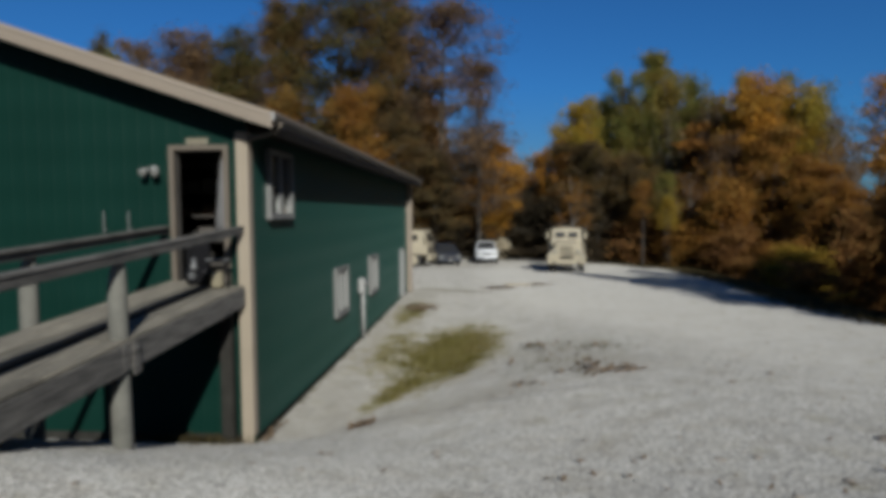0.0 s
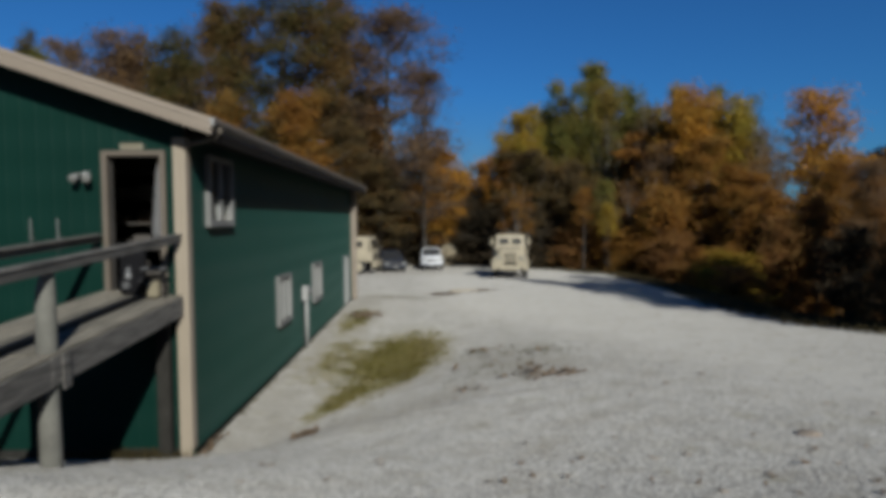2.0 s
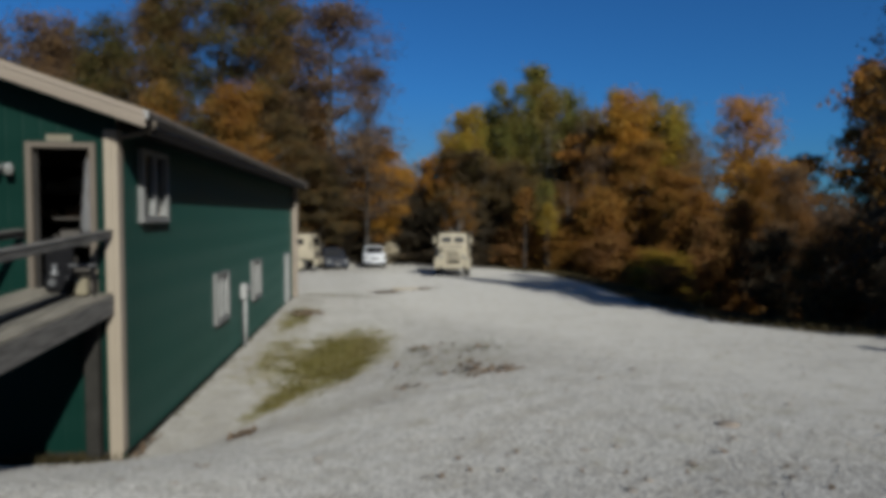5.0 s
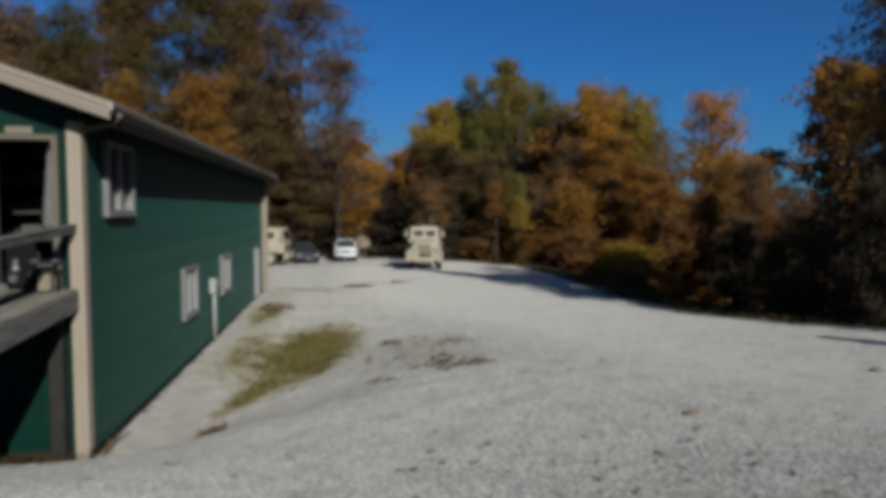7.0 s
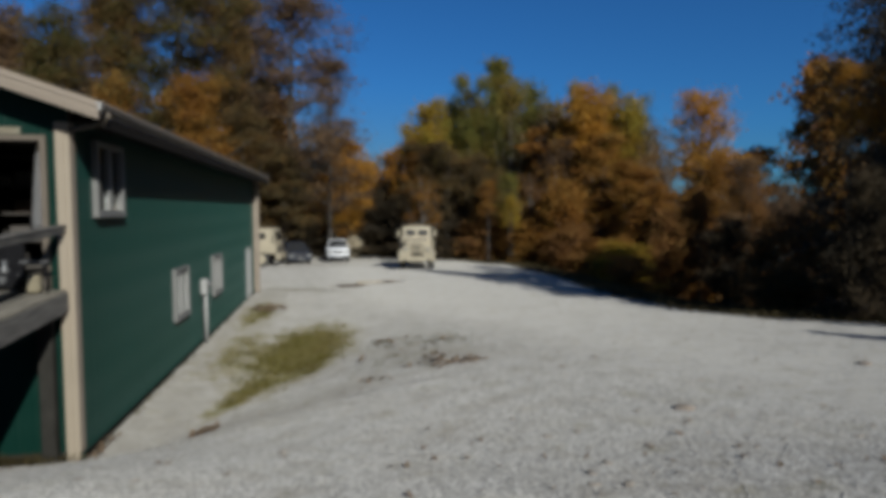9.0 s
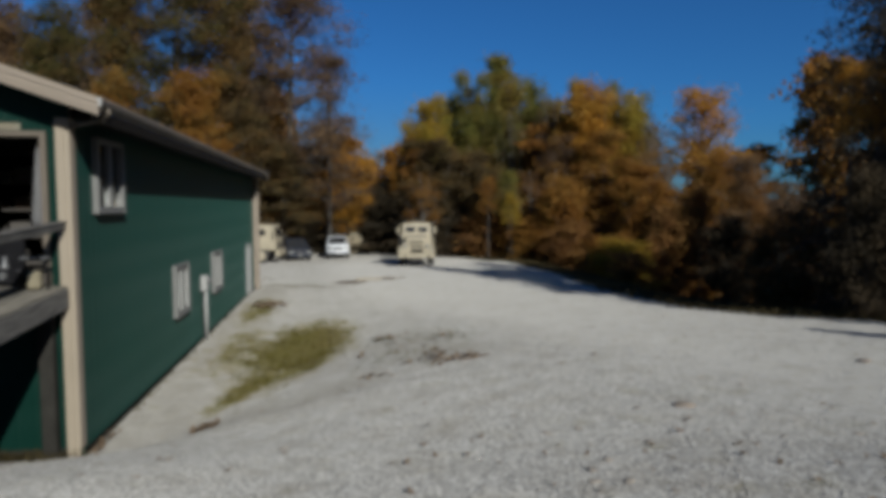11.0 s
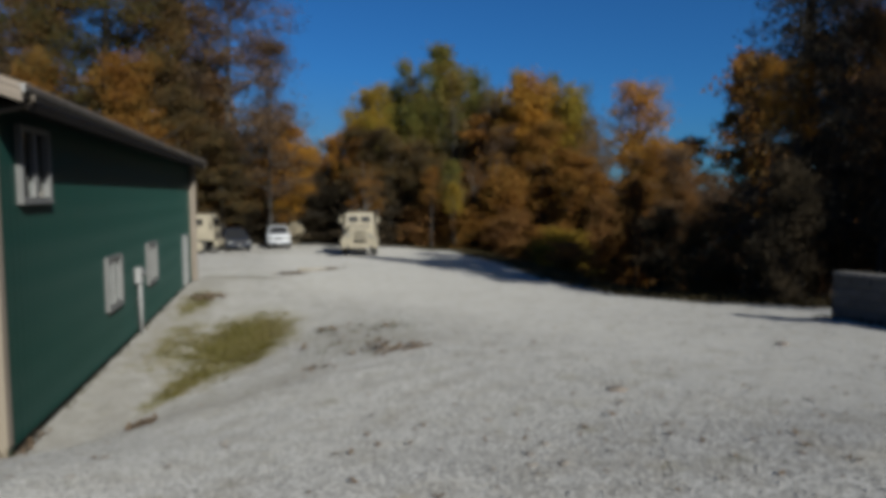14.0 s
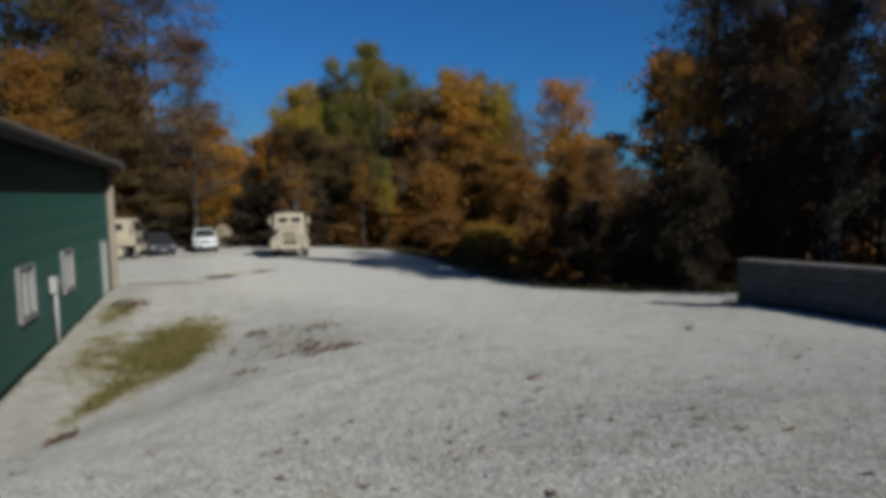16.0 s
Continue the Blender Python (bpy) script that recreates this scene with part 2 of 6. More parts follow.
def boxes(*bs, bevel=0.0, m=None):
    bm = bmesh.new()
    for b in bs:
        box(bm, *b, m=m, bevel=bevel)
    return bm


def tube(bm, pts, radii, sides=8, cap=True):
    """A tapered tube along points."""
    pts = [Vector(p) for p in pts]
    rings = []
    for i, p in enumerate(pts):
        d = (pts[min(i + 1, len(pts) - 1)] - pts[max(i - 1, 0)]).normalized()
        a = d.orthogonal().normalized() if abs(d.z) < 0.9 else Vector((1, 0, 0)).cross(d).normalized()
        b = d.cross(a)
        rings.append([bm.verts.new(p + radii[i] * (math.cos(k * math.tau / sides) * a + math.sin(k * math.tau / sides) * b)) for k in range(sides)])
    for r0, r1 in zip(rings, rings[1:]):
        for k in range(sides):
            bm.faces.new((r0[k], r0[(k + 1) % sides], r1[(k + 1) % sides], r1[k]))
    if cap:
        bm.faces.new(rings[0][::-1])
        bm.faces.new(rings[-1])
    return bm


def lathe_x(bm, prof, cx, cy, cz, sides=24):
    """Profile of (x, radius) turned round an axis along x."""
    rings = [[bm.verts.new((cx + x, cy + r * math.cos(k * math.tau / sides), cz + r * math.sin(k * math.tau / sides))) for k in range(sides)] for x, r in prof]
    for r0, r1 in zip(rings, rings[1:]):
        for k in range(sides):
            bm.faces.new((r0[k], r0[(k + 1) % sides], r1[(k + 1) % sides], r1[k]))
    bm.faces.new(rings[0][::-1])
    bm.faces.new(rings[-1])
    return bm


def prism(bm, outline, x0, x1, inset=None):
    """An outline in (y, z), swept along x; inset narrows vertices by a function of z."""
    f = inset or (lambda z: 0.0)
    a = [bm.verts.new((x0 + f(z), y, z)) for y, z in outline]
    b = [bm.verts.new((x1 - f(z), y, z)) for y, z in outline]
    n = len(outline)
    for k in range(n):
        bm.faces.new((a[k], a[(k + 1) % n], b[(k + 1) % n], b[k]))
    bm.faces.new(a[::-1])
    bm.faces.new(b)
    return bm


def mesh_np(name, verts, quads, material, smooth=False, tris=False):
    me = bpy.data.meshes.new(name)
    k = 3 if tris else 4
    me.vertices.add(len(verts))
    me.vertices.foreach_set("co", np.ascontiguousarray(verts, dtype=np.float32).ravel())
    me.loops.add(len(quads) * k)
    me.loops.foreach_set("vertex_index", np.ascontiguousarray(quads, dtype=np.int32).ravel())
    me.polygons.add(len(quads))
    me.polygons.foreach_set("loop_start", np.arange(len(quads), dtype=np.int32) * k)
    if smooth:
        me.polygons.foreach_set("use_smooth", np.ones(len(quads), dtype=bool))
    me.update(calc_edges=True)
    me.materials.append(material)
    return me


# ---- ground ----
def ramp01(a, b, v):
    t = np.clip((v - a) / (b - a), 0, 1)
    return t * t * (3 - 2 * t)


BORDER_Y = [-30, -9, -3.1, 0.3, 1.4, 3.2, 5.0, 8, 13.4, 22.5, 34, 40, 45, 49, 53]
BORDER_X = [13.0, 14.6, 14.9, 15.2, 16.4, 16.2, 14.8, 14.1, 14.3, 15.4, 15.8, 14.0, 11.0, 6.0, -30.0]


def border(y):
    """Where the gravel ends towards the woods, as x for a given y."""
    return np.interp(y, BORDER_Y, BORDER_X)


BANK_FOOT = [(-14.0, -0.35), (-0.4, -0.35), (0.7, 0.1), (1.7, 1.9), (2.6, 4.2), (3.5, 7.2), (4.2, 10.5), (4.8, 16.0)]


def bank_side(x, y):
    """Distance from the foot of the gravel bank, positive towards the drive."""
    best, sign = np.full(np.shape(x), 1e9), np.ones(np.shape(x))
    for (xa, ya), (xb, yb) in zip(BANK_FOOT, BANK_FOOT[1:]):
        ex, ey = xb - xa, yb - ya
        n = ex * ex + ey * ey
        t = np.clip(((x - xa) * ex + (y - ya) * ey) / n, 0, 1)
        d = np.hypot(x - xa - t * ex, y - ya - t * ey)
        side = np.where(ex * (y - ya) - ey * (x - xa) > 0, -1.0, 1.0)
        sign = np.where(d < best - 1e-9, side, sign)
        best = np.minimum(best, d)
    return best * sign


def height(x, y):
    x, y = np.asarray(x, float), np.asarray(y, float)
    yard = np.interp(y, [-60, 0, 17, 37, 46, 60, 100, 2000], [-0.2, -0.15, -0.08, -0.68, -0.85, -1.05, -3, -8])
    road = np.interp(y, [-60, -9, -6, -3.1, 1.1, 4, 7.8, 13.4, 22.5, 34, 37], [2.15, 1.95, 1.72, 1.40, 0.97, 0.72, 0.42, 0.13, -0.12, -0.5, -0.7])
    w = ramp01(0.9, 9.5, x)
    far = np.where(y < 37, (1 - w) * yard + w * np.maximum(road, yard), yard)
    # the bank that falls from the drive to the foot of the building
    side = bank_side(x, y)
    steep = np.interp(x, [-1.0, 1.0, 3.0, 6.0], [0.402, 0.36, 0.29, 0.25])
    low = np.where(y < 0, np.interp(x, [-1.0, 0.5], [-0.05, -0.1]), yard) + steep * (np.sqrt(side * side + 0.05) + side) / 2
    brow = road + 0.17 * ramp01(2.6, 0.4, x) * ramp01(-8.0, -5.6, y) * ramp01(-2.0, -4.0, y)
    soft = np.interp(x, [0.2, 2.6], [0.14, 0.34])
    gap = np.clip(0.5 + 0.5 * (low - brow) / soft, 0, 1)
    bank = low + (brow - low) * gap - soft * gap * (1 - gap)
    h = bank + (far - bank) * ramp01(5.5, 14.5, y)
    out = np.maximum(x - border(y) - 0.3, 0)
    h = h - np.minimum(0.32 * out, 4.5) * ramp01(0, 2.5, out)
    h = h + 0.2 * ramp01(-1.9, 0.9, y) * ramp01(-2.4, -0.1, x - border(y)) * (1 - ramp01(-0.5, 2.2, y)) * (1 - ramp01(0.6, 1.6, x - border(y)))
    h = h - 0.28 * ramp01(10.5, 14.0, x) * ramp01(-0.5, -5.0, y)
    away = np.maximum(np.hypot(x - 4, y + 10) - 80, 0)
    return h + 12 * ramp01(0, 90, away) + 0.01 * np.minimum(away, 900)


def hz(x, y):
    return float(height(x, y))


def axis(lo, hi, step, far):
    a = list(np.arange(lo, hi + 1e-6, step))
    s, p = step, lo
    left = []
    while p > -far:
        s *= 1.22
        p -= s
        left.append(p)
    s, p = step, hi
    while p < far:
        s *= 1.22
        p += s
        a.append(p)
    return np.array(left[::-1] + a)


def ground_material():
    m = bpy.data.materials.new("ground")
    m.use_nodes = True
    n, l = m.node_tree.nodes, m.node_tree.links
    b = n["Principled BSDF"]
    b.inputs["Roughness"].default_value = 0.95
    b.inputs["Diffuse Roughness"].default_value = 0.6
    b.inputs["Specular IOR Level"].default_value = 0.1
    tc = n.new("ShaderNodeTexCoord")

    def tex(scale, detail=4, rough=0.55):
        t = n.new("ShaderNodeTexNoise")
        t.inputs["Scale"].default_value, t.inputs["Detail"].default_value, t.inputs["Roughness"].default_value = scale, detail, rough
        l.new(tc.outputs["Object"], t.inputs["Vector"])
        return t.outputs[0]

    def ramp(src, stops):
        r = n.new("ShaderNodeValToRGB")
        e = r.color_ramp.elements
        while len(e) < len(stops):
            e.new(0.5)
        for i, (p, c) in enumerate(stops):
            e[i].position, e[i].color = p, (*c, 1)
        l.new(src, r.inputs[0])
        return r.outputs[0]

    def mixc(fac, a, c, mode="MIX"):
        x = n.new("ShaderNodeMix")
        x.data_type, x.blend_type = "RGBA", mode
        if isinstance(fac, float):
            x.inputs[0].default_value = fac
        else:
            l.new(fac, x.inputs[0])
        l.new(a, x.inputs[6])
        l.new(c, x.inputs[7])
        return x.outputs[2]

    def attr(name):
        a = n.new("ShaderNodeAttribute")
        a.attribute_name = name
        return a.outputs["Fac"]

    def edge(mask, noise_out, width=0.45, soft=0.1):
        """Breaks a soft mask up by noise into an uneven, sharper edge."""
        a = n.new("ShaderNodeMath")
        a.operation = "MULTIPLY_ADD"
        a.inputs[1].default_value = width
        l.new(noise_out, a.inputs[0])
        l.new(mask, a.inputs[2])
        r = n.new("ShaderNodeMapRange")
        r.inputs["From Min"].default_value, r.inputs["From Max"].default_value = 0.5 + width * 0.5 - soft, 0.5 + width * 0.5 + soft
        l.new(a.outputs[0], r.inputs["Value"])
        return r.outputs[0]

    vor = n.new("ShaderNodeTexVoronoi")
    vor.inputs["Scale"].default_value = 46
    l.new(tc.outputs["Object"], vor.inputs["Vector"])
    stones = ramp(vor.outputs["Color"], [(0.1, (0.122, 0.119, 0.109)), (0.5, (0.252, 0.245, 0.228)), (0.9, (0.386, 0.376, 0.353))])
    tone = ramp(tex(0.35, 6, 0.6), [(0.35, (0.9, 0.895, 0.885)), (0.62, (1.0, 1.0, 1.0))])
    spots = ramp(tex(2.2, 6, 0.65), [(0.36, (0.84, 0.82, 0.79)), (0.5, (1.0, 1.0, 1.0))])
    gravel = mixc(1.0, mixc(1.0, stones, tone, "MULTIPLY"), spots, "MULTIPLY")
    fines = ramp(tex(5.0, 8, 0.75), [(0.3, (0.280, 0.270, 0.248)), (0.7, (0.338, 0.328, 0.302))])
    gravel = mixc(edge(attr("fines"), tex(1.28, 11.2, 1.12), 0.9, 0.4), gravel, mixc(0.3, fines, gravel))
    soil = ramp(tex(2.58, 5.16, 0.559), [(0.3, (0.141, 0.132, 0.114)), (0.7, (0.198, 0.189, 0.168))])
    litter = ramp(tex(9, 5, 0.7), [(0.3, (0.0214, 0.0135, 0.00795)), (0.5, (0.052, 0.0306, 0.0152)), (0.72, (0.0979, 0.0611, 0.0306))])
    green = ramp(tex(14, 5, 0.7), [(0.3, (0.0632, 0.0541, 0.0203)), (0.5, (0.1, 0.0898, 0.0306)), (0.72, (0.152, 0.128, 0.0562))])
    turf = ramp(tex(1.7, 5, 0.7), [(0.42, (0.0, 0.0, 0.0)), (0.62, (0.62, 0.62, 0.62))])
    bare = ramp(tex(11, 5, 0.7), [(0.3, (0.105, 0.08, 0.045)), (0.7, (0.19, 0.155, 0.095))])
    green = mixc(turf, green, bare)
    verge = ramp(tex(6, 5, 0.7), [(0.3, (0.0306, 0.0277, 0.0122)), (0.7, (0.0858, 0.0704, 0.0306))])
    coarse = ramp(vor.outputs["Color"], [(0.1, (0.086, 0.084, 0.080)), (0.5, (0.202, 0.197, 0.186)), (0.9, (0.353, 0.345, 0.325))])
    gravel = mixc(edge(attr("coarse"), tex(1.1, 6, 0.65), 0.9, 0.45), gravel, mixc(1.0, coarse, spots, "MULTIPLY"))
    tan = ramp(tex(4.0, 6, 0.65), [(0.3, (0.25, 0.23, 0.19)), (0.7, (0.32, 0.30, 0.255))])
    gravel = mixc(edge(attr("tan"), tex(1.8, 6, 0.7), 1.4, 0.45), gravel, tan)
    col = mixc(edge(attr("soil"), tex(1.6, 6), 1.6, 0.5), gravel, soil)
    col = mixc(edge(attr("grass"), tex(2.4, 7, 0.7), 2.2, 0.38), col, green)
    col = mixc(edge(attr("verge"), tex(1.3, 5), 1.2, 0.15), col, verge)
    col = mixc(edge(attr("woods"), tex(0.9, 5), 1.2, 0.15), col, litter)
    l.new(col, b.inputs["Base Color"])
    bp = n.new("ShaderNodeBump")
    bp.inputs["Strength"].default_value, bp.inputs["Distance"].default_value = 0.6, 0.012
    l.new(vor.outputs["Distance"], bp.inputs["Height"])
    bp2 = n.new("ShaderNodeBump")
    bp2.inputs["Strength"].default_value, bp2.inputs["Distance"].default_value = 0.28, 0.06
    l.new(tex(3.5, 5), bp2.inputs["Height"])
    l.new(bp2.outputs[0], bp.inputs["Normal"])
    l.new(bp.outputs[0], b.inputs["Normal"])
    return m


def blob(x, y, cx, cy, rx, ry, turn=0.0):
    c, s = math.cos(radians(turn)), math.sin(radians(turn))
    u, v = (x - cx) * c + (y - cy) * s, -(x - cx) * s + (y - cy) * c
    return np.clip(1.5 - np.sqrt((u / rx) ** 2 + (v / ry) ** 2), 0, 1)


def grass_mask(x, y):
    g = np.maximum(blob(x, y, 2.70, 6.4, 1.2, 3.4, -8), 0.94 * blob(x, y, 1.92, 3.2, 0.36, 1.5, -16))
    g = np.maximum(g, 0.60 * blob(x, y, 1.25, 6.6, 0.75, 2.6))
    return np.maximum(g, 0.64 * blob(x, y, 0.9, 12.6, 0.55, 2.6))


GX, GY = axis(-9.0, 19.0, 0.2, 1800), axis(-14.0, 52.0, 0.25, 1800)
gx, gy = np.meshgrid(GX, GY)
gz = height(gx, gy)
rng = np.random.default_rng(5)
inner = (gx > -9) & (gx < 19) & (gy > -14) & (gy < 52)
gz = gz + np.where(inner, rng.normal(0, 0.006, gx.shape), 0)
nx_, ny_ = len(GX), len(GY)
idx = np.arange(nx_ * ny_).reshape(ny_, nx_)
quads = np.stack([idx[:-1, :-1], idx[:-1, 1:], idx[1:, 1:], idx[1:, :-1]], -1).reshape(-1, 4)
ground_me = mesh_np("ground", np.stack([gx, gy, gz], -1).reshape(-1, 3), quads, ground_material(), smooth=True)
d_out = gx - border(gy)
masks = {
    "woods": np.clip(0.5 + (d_out - 0.5) * 0.5, 0, 1),
    "verge": np.maximum(np.clip(0.5 + (d_out - 0.1) * 0.6, 0, 1), 1.0 * blob(gx, gy, 2.0, 19.3, 2.2, 0.24, -27)),
    "grass": grass_mask(gx, gy),
    "coarse": np.maximum.reduce([0.62 * blob(gx, gy, 4.1, 2.6, 1.5, 2.6, 12), 0.85 * blob(gx, gy, 7.0, -5.7, 2.0, 0.7, -6), 0.6 * blob(gx, gy, 4.6, -5.2, 1.6, 0.6)]),
    "tan": np.maximum(0.62 * blob(gx, gy, 8.15, -6.2, 0.7, 0.22, 14), 0.55 * blob(gx, gy, 6.5, -7.05, 0.45, 0.14)),
    # wheel-packed pale stone dust along the drive
    "fines": np.clip(0.5 + (gx - np.interp(gy, [-10, 0, 6, 14, 20, 60], [8.6, 8.4, 7.2, 4.5, 3.2, 3.2])) * 0.4, 0, 1),
    "soil": np.maximum.reduce([0.72 * np.clip(1.3 - np.abs(gx - 0.5) / 1.2, 0, 1) * (gy > -0.6) * (gy < 20),
                               0.7 * blob(gx, gy, 5.25, 2.8, 0.9, 2.0, 20), 0.8 * blob(gx, gy, 2.99, 0.34, 1.3, 1.0, 20),
                               0.85 * blob(gx, gy, 2.0, 19.3, 1.9, 0.3, -27), 0.62 * blob(gx, gy, 1.2, 38.6, 4.5, 2.2),
                               0.9 * blob(gx, gy, 5.55, 1.1, 0.5, 0.22), 0.9 * blob(gx, gy, 5.25, 1.8, 0.3, 0.4), 0.75 * blob(gx, gy, 5.5, 4.2, 0.8, 0.35, -30), 0.8 * blob(gx, gy, 4.66, 5.2, 0.22, 0.4), 0.6 * (gy > 41) * np.ones_like(gx)]),
}
masks["woods"] = np.maximum(masks["woods"], np.clip(0.5 + (-14 - gx) * 0.2, 0, 1) * (gy > 5))
for key, val in masks.items():
    a = ground_me.attributes.new(key, "FLOAT", "POINT")
    a.data.foreach_set("value", val.ravel().astype(np.float32))
tagged(new("ground", ground_me), "pale grey crushed limestone yard with woodland floor beyond", "ground", kind="structure")


# ---- the building ----
LEN, WID, SLOPE = 18.7, 12.0, 0.338     # along y, along -x; rise of the roof
DOOR = (-1.14, -0.33, 2.40, 4.415)       # x0, x1, z0, z1 in the gable wall
WIN = [(0.78, 1.98, 3.38, 4.51), (5.19, 6.42, 0.99, 2.13), (9.45, 10.70, 0.99, 2.13)]
DOOR_E = (16.25, 17.25, -0.10, 1.93)


def cells(us, opens, z0, ztop):
    """Upright strips between the given stations, with the openings left out."""
    for ua, ub in zip(us, us[1:]):
        mid, top = (ua + ub) / 2, (ztop(ua), ztop(ub))
        cuts = sorted((o[2], o[3]) for o in opens if o[0] < mid < o[1])
        lo = z0
        for a, b in cuts:
            if a > lo + 1e-4:
                yield ua, ub, lo, (a, a)
            lo = b
        yield ua, ub, lo, top


def clad_wall(name, label, place, length, z0, ztop, opens, rib=0.003):
    """A framed wall 0.14 m thick under ribbed steel panels. place: (u, out, z) to the world."""
    bm = bmesh.new()
    us = sorted({0.0, length, length / 2} | {v for o in opens for v in o[:2]})
    for ua, ub, lo, hi in cells(us, opens, z0, ztop):
        c = [(ua, lo), (ub, lo), (ub, hi[1]), (ua, hi[0])]
        f = [[bm.verts.new(place(u, n, z)) for u, z in c] for n in (-0.003, -0.14)]
        bm.faces.new(f[0])
        bm.faces.new(f[1][::-1])
        for k in range(4):
            bm.faces.new((f[0][k], f[0][(k + 1) % 4], f[1][(k + 1) % 4], f[1][k]))
    wall = tagged(part(name, bm, LINER), label, "wall", kind="structure")
    pitch, k = 0.2286, 0
    while k * pitch * 4 < length - 1e-3:
        a, b = k * pitch * 4, min((k + 1) * pitch * 4, length)
        st = {a: 0.0, b: 0.0}
        for r in range(4):
            c = a + (r + 0.5) * pitch
            for d, out in ((-0.03, 0.0), (-0.012, rib), (0.012, rib), (0.03, 0.0)):
                if a < c + d < b:
                    st[c + d] = out
        for o in opens:
            for v in o[:2]:
                if a < v < b:
                    st[v] = float(np.interp(v, sorted(st), [st[s] for s in sorted(st)]))
        us = sorted(st)
        bm = bmesh.new()
        for ua, ub, lo, hi in cells(us, opens, z0, ztop):
            bm.faces.new([bm.verts.new(place(u, 0.002 + st[u], z)) for u, z in ((ua, lo), (ub, lo), (ub, hi[1]), (ua, hi[0]))])
        bmesh.ops.remove_doubles(bm, verts=bm.verts, dist=1e-5)
        part("siding_panel", bm, GREEN, wall)
        k += 1
    return wall


def eaves(u):
    return 4.69


def gable(u):
    return 4.715 + 0.19 + SLOPE * min(u, WID - u) - 0.01


clad_wall("wall_east", "dark green ribbed steel long wall of a pole building", lambda u, n, z: (n, u, z), LEN, -0.5, eaves, WIN + [DOOR_E])
clad_wall("wall_south", "dark green ribbed steel gable wall with upper door", lambda u, n, z: (-u, -n, z), WID, -0.5, gable,
          [(-DOOR[1], -DOOR[0], DOOR[2], DOOR[3])], 0.003)
clad_wall("wall_north", "dark green ribbed steel far gable wall", lambda u, n, z: (-u, LEN + n, z), WID, -0.5, gable, [])
clad_wall("wall_west", "dark green ribbed steel rear long wall", lambda u, n, z: (-WID - n, u, z), LEN, -0.5, eaves, [])

# roof: two slabs with an overhang, soffit and rake boards
bm = bmesh.new()
Y0, Y1 = -0.52, LEN + 0.5
for s in (1, -1):
    def rx(x):
        return x if s == 1 else -WID - x
    sec = [(0.56, 4.715), (0.56, 4.865), (-WID / 2, 4.865 + SLOPE * (WID / 2 + 0.56)), (-WID / 2, 4.70 + SLOPE * (WID / 2 + 0.56))]
    a = [bm.verts.new((rx(x), Y0, z)) for x, z in sec]
    b = [bm.verts.new((rx(x), Y1, z)) for x, z in sec]
    for k in range(4):
        bm.faces.new((a[k], a[(k + 1) % 4], b[(k + 1) % 4], b[k]))
    bm.faces.new(a[::-1])
    bm.faces.new(b)
roof = tagged(part("roof", bm, TAN), "tan steel gable roof with deep rake boards", "roof", kind="structure")
# undersides get the soffit brown, eave shade included in its tone
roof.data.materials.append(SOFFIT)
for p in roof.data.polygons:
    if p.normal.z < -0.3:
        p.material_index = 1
part("soffit", boxes((0.03, 0.555, -0.02, Y1 - 0.02, 4.690, 4.712)), SOFFIT, roof, "brown eave soffit with the eave's shade put into its colour")
for s in (1, -1):
    for y in (Y0 - 0.035, Y1):
        bm = bmesh.new()
        for z0, z1, dy in ((0.0, 0.06, 0.0), (0.06, 0.10, -0.012), (0.10, 0.15, 0.004), (0.15, 0.195, -0.012), (0.195, 0.235, 0.008)):
            vs = []
            for x in (0.595, -WID / 2):
                for yy in (y + dy, y + 0.033):
                    for z in (z0, z1):
                        vs.append(bm.verts.new((x if s == 1 else -WID - x, yy, 4.652 + z + SLOPE * (0.595 - x))))
            for q in ((0, 1, 3, 2), (4, 6, 7, 5), (0, 4, 5, 1), (2, 3, 7, 6), (1, 5, 7, 3), (0, 2, 6, 4)):
                bm.faces.new([vs[i] for i in q])
        part("rake_board", bm, TAN, roof)

# gutter with downspout elbow
gut = empty("gutter", pose(0, 0, 0), "bronze-brown metal gutter along the eave", "gutter")
bm = bmesh.new()
prof = [(0.562, 4.875), (0.562, 4.79), (0.60, 4.785), (0.622, 4.82), (0.622, 4.872), (0.632, 4.872), (0.632, 4.815), (0.605, 4.77), (0.564, 4.772)]
a = [bm.verts.new((x, Y0 - 0.02, z)) for x, z in prof]
b = [bm.verts.new((x, Y1, z)) for x, z in prof]
for k in range(len(prof) - 1):
    bm.faces.new((a[k], a[k + 1], b[k + 1], b[k]))
part("trough", bm, GUTTER, gut)
# added board, hardly seen: its low edge brings the eave shadow down the wall
part("fascia_board", boxes((0.535, 0.560, -0.25, Y1, 4.575, 4.70)), SOFFIT, roof, "added dark board that lowers the eave shadow")
part("gutter_lip", boxes((0.618, 0.640, Y0 - 0.02, Y1, 4.850, 4.884), bevel=0.004), TAN, gut, "rolled tan lip")
part("end_cap", boxes((0.564, 0.634, Y0 - 0.03, Y0 - 0.02, 4.77, 4.874)), WHITE, gut)
bm = bmesh.new()
tube(bm, [(0.60, -0.22, 4.78), (0.60, -0.21, 4.72), (0.56, -0.18, 4.655), (0.33, -0.09, 4.61), (0.05, -0.03, 4.565)], [0.034] * 5, 8)
part("downspout_elbow", bm, GUTTER, gut, "brown downspout elbow", True)


def corner_trim(x0, x1, y0, y1, z0, z1, ribs):
    bm = boxes((x0, x1, y0, y1, z0, z1), bevel=0.006)
    for r in ribs:
        box(bm, r, r + 0.035, y0 - 0.014, y0 + 0.002, z0, z1)
    return bm


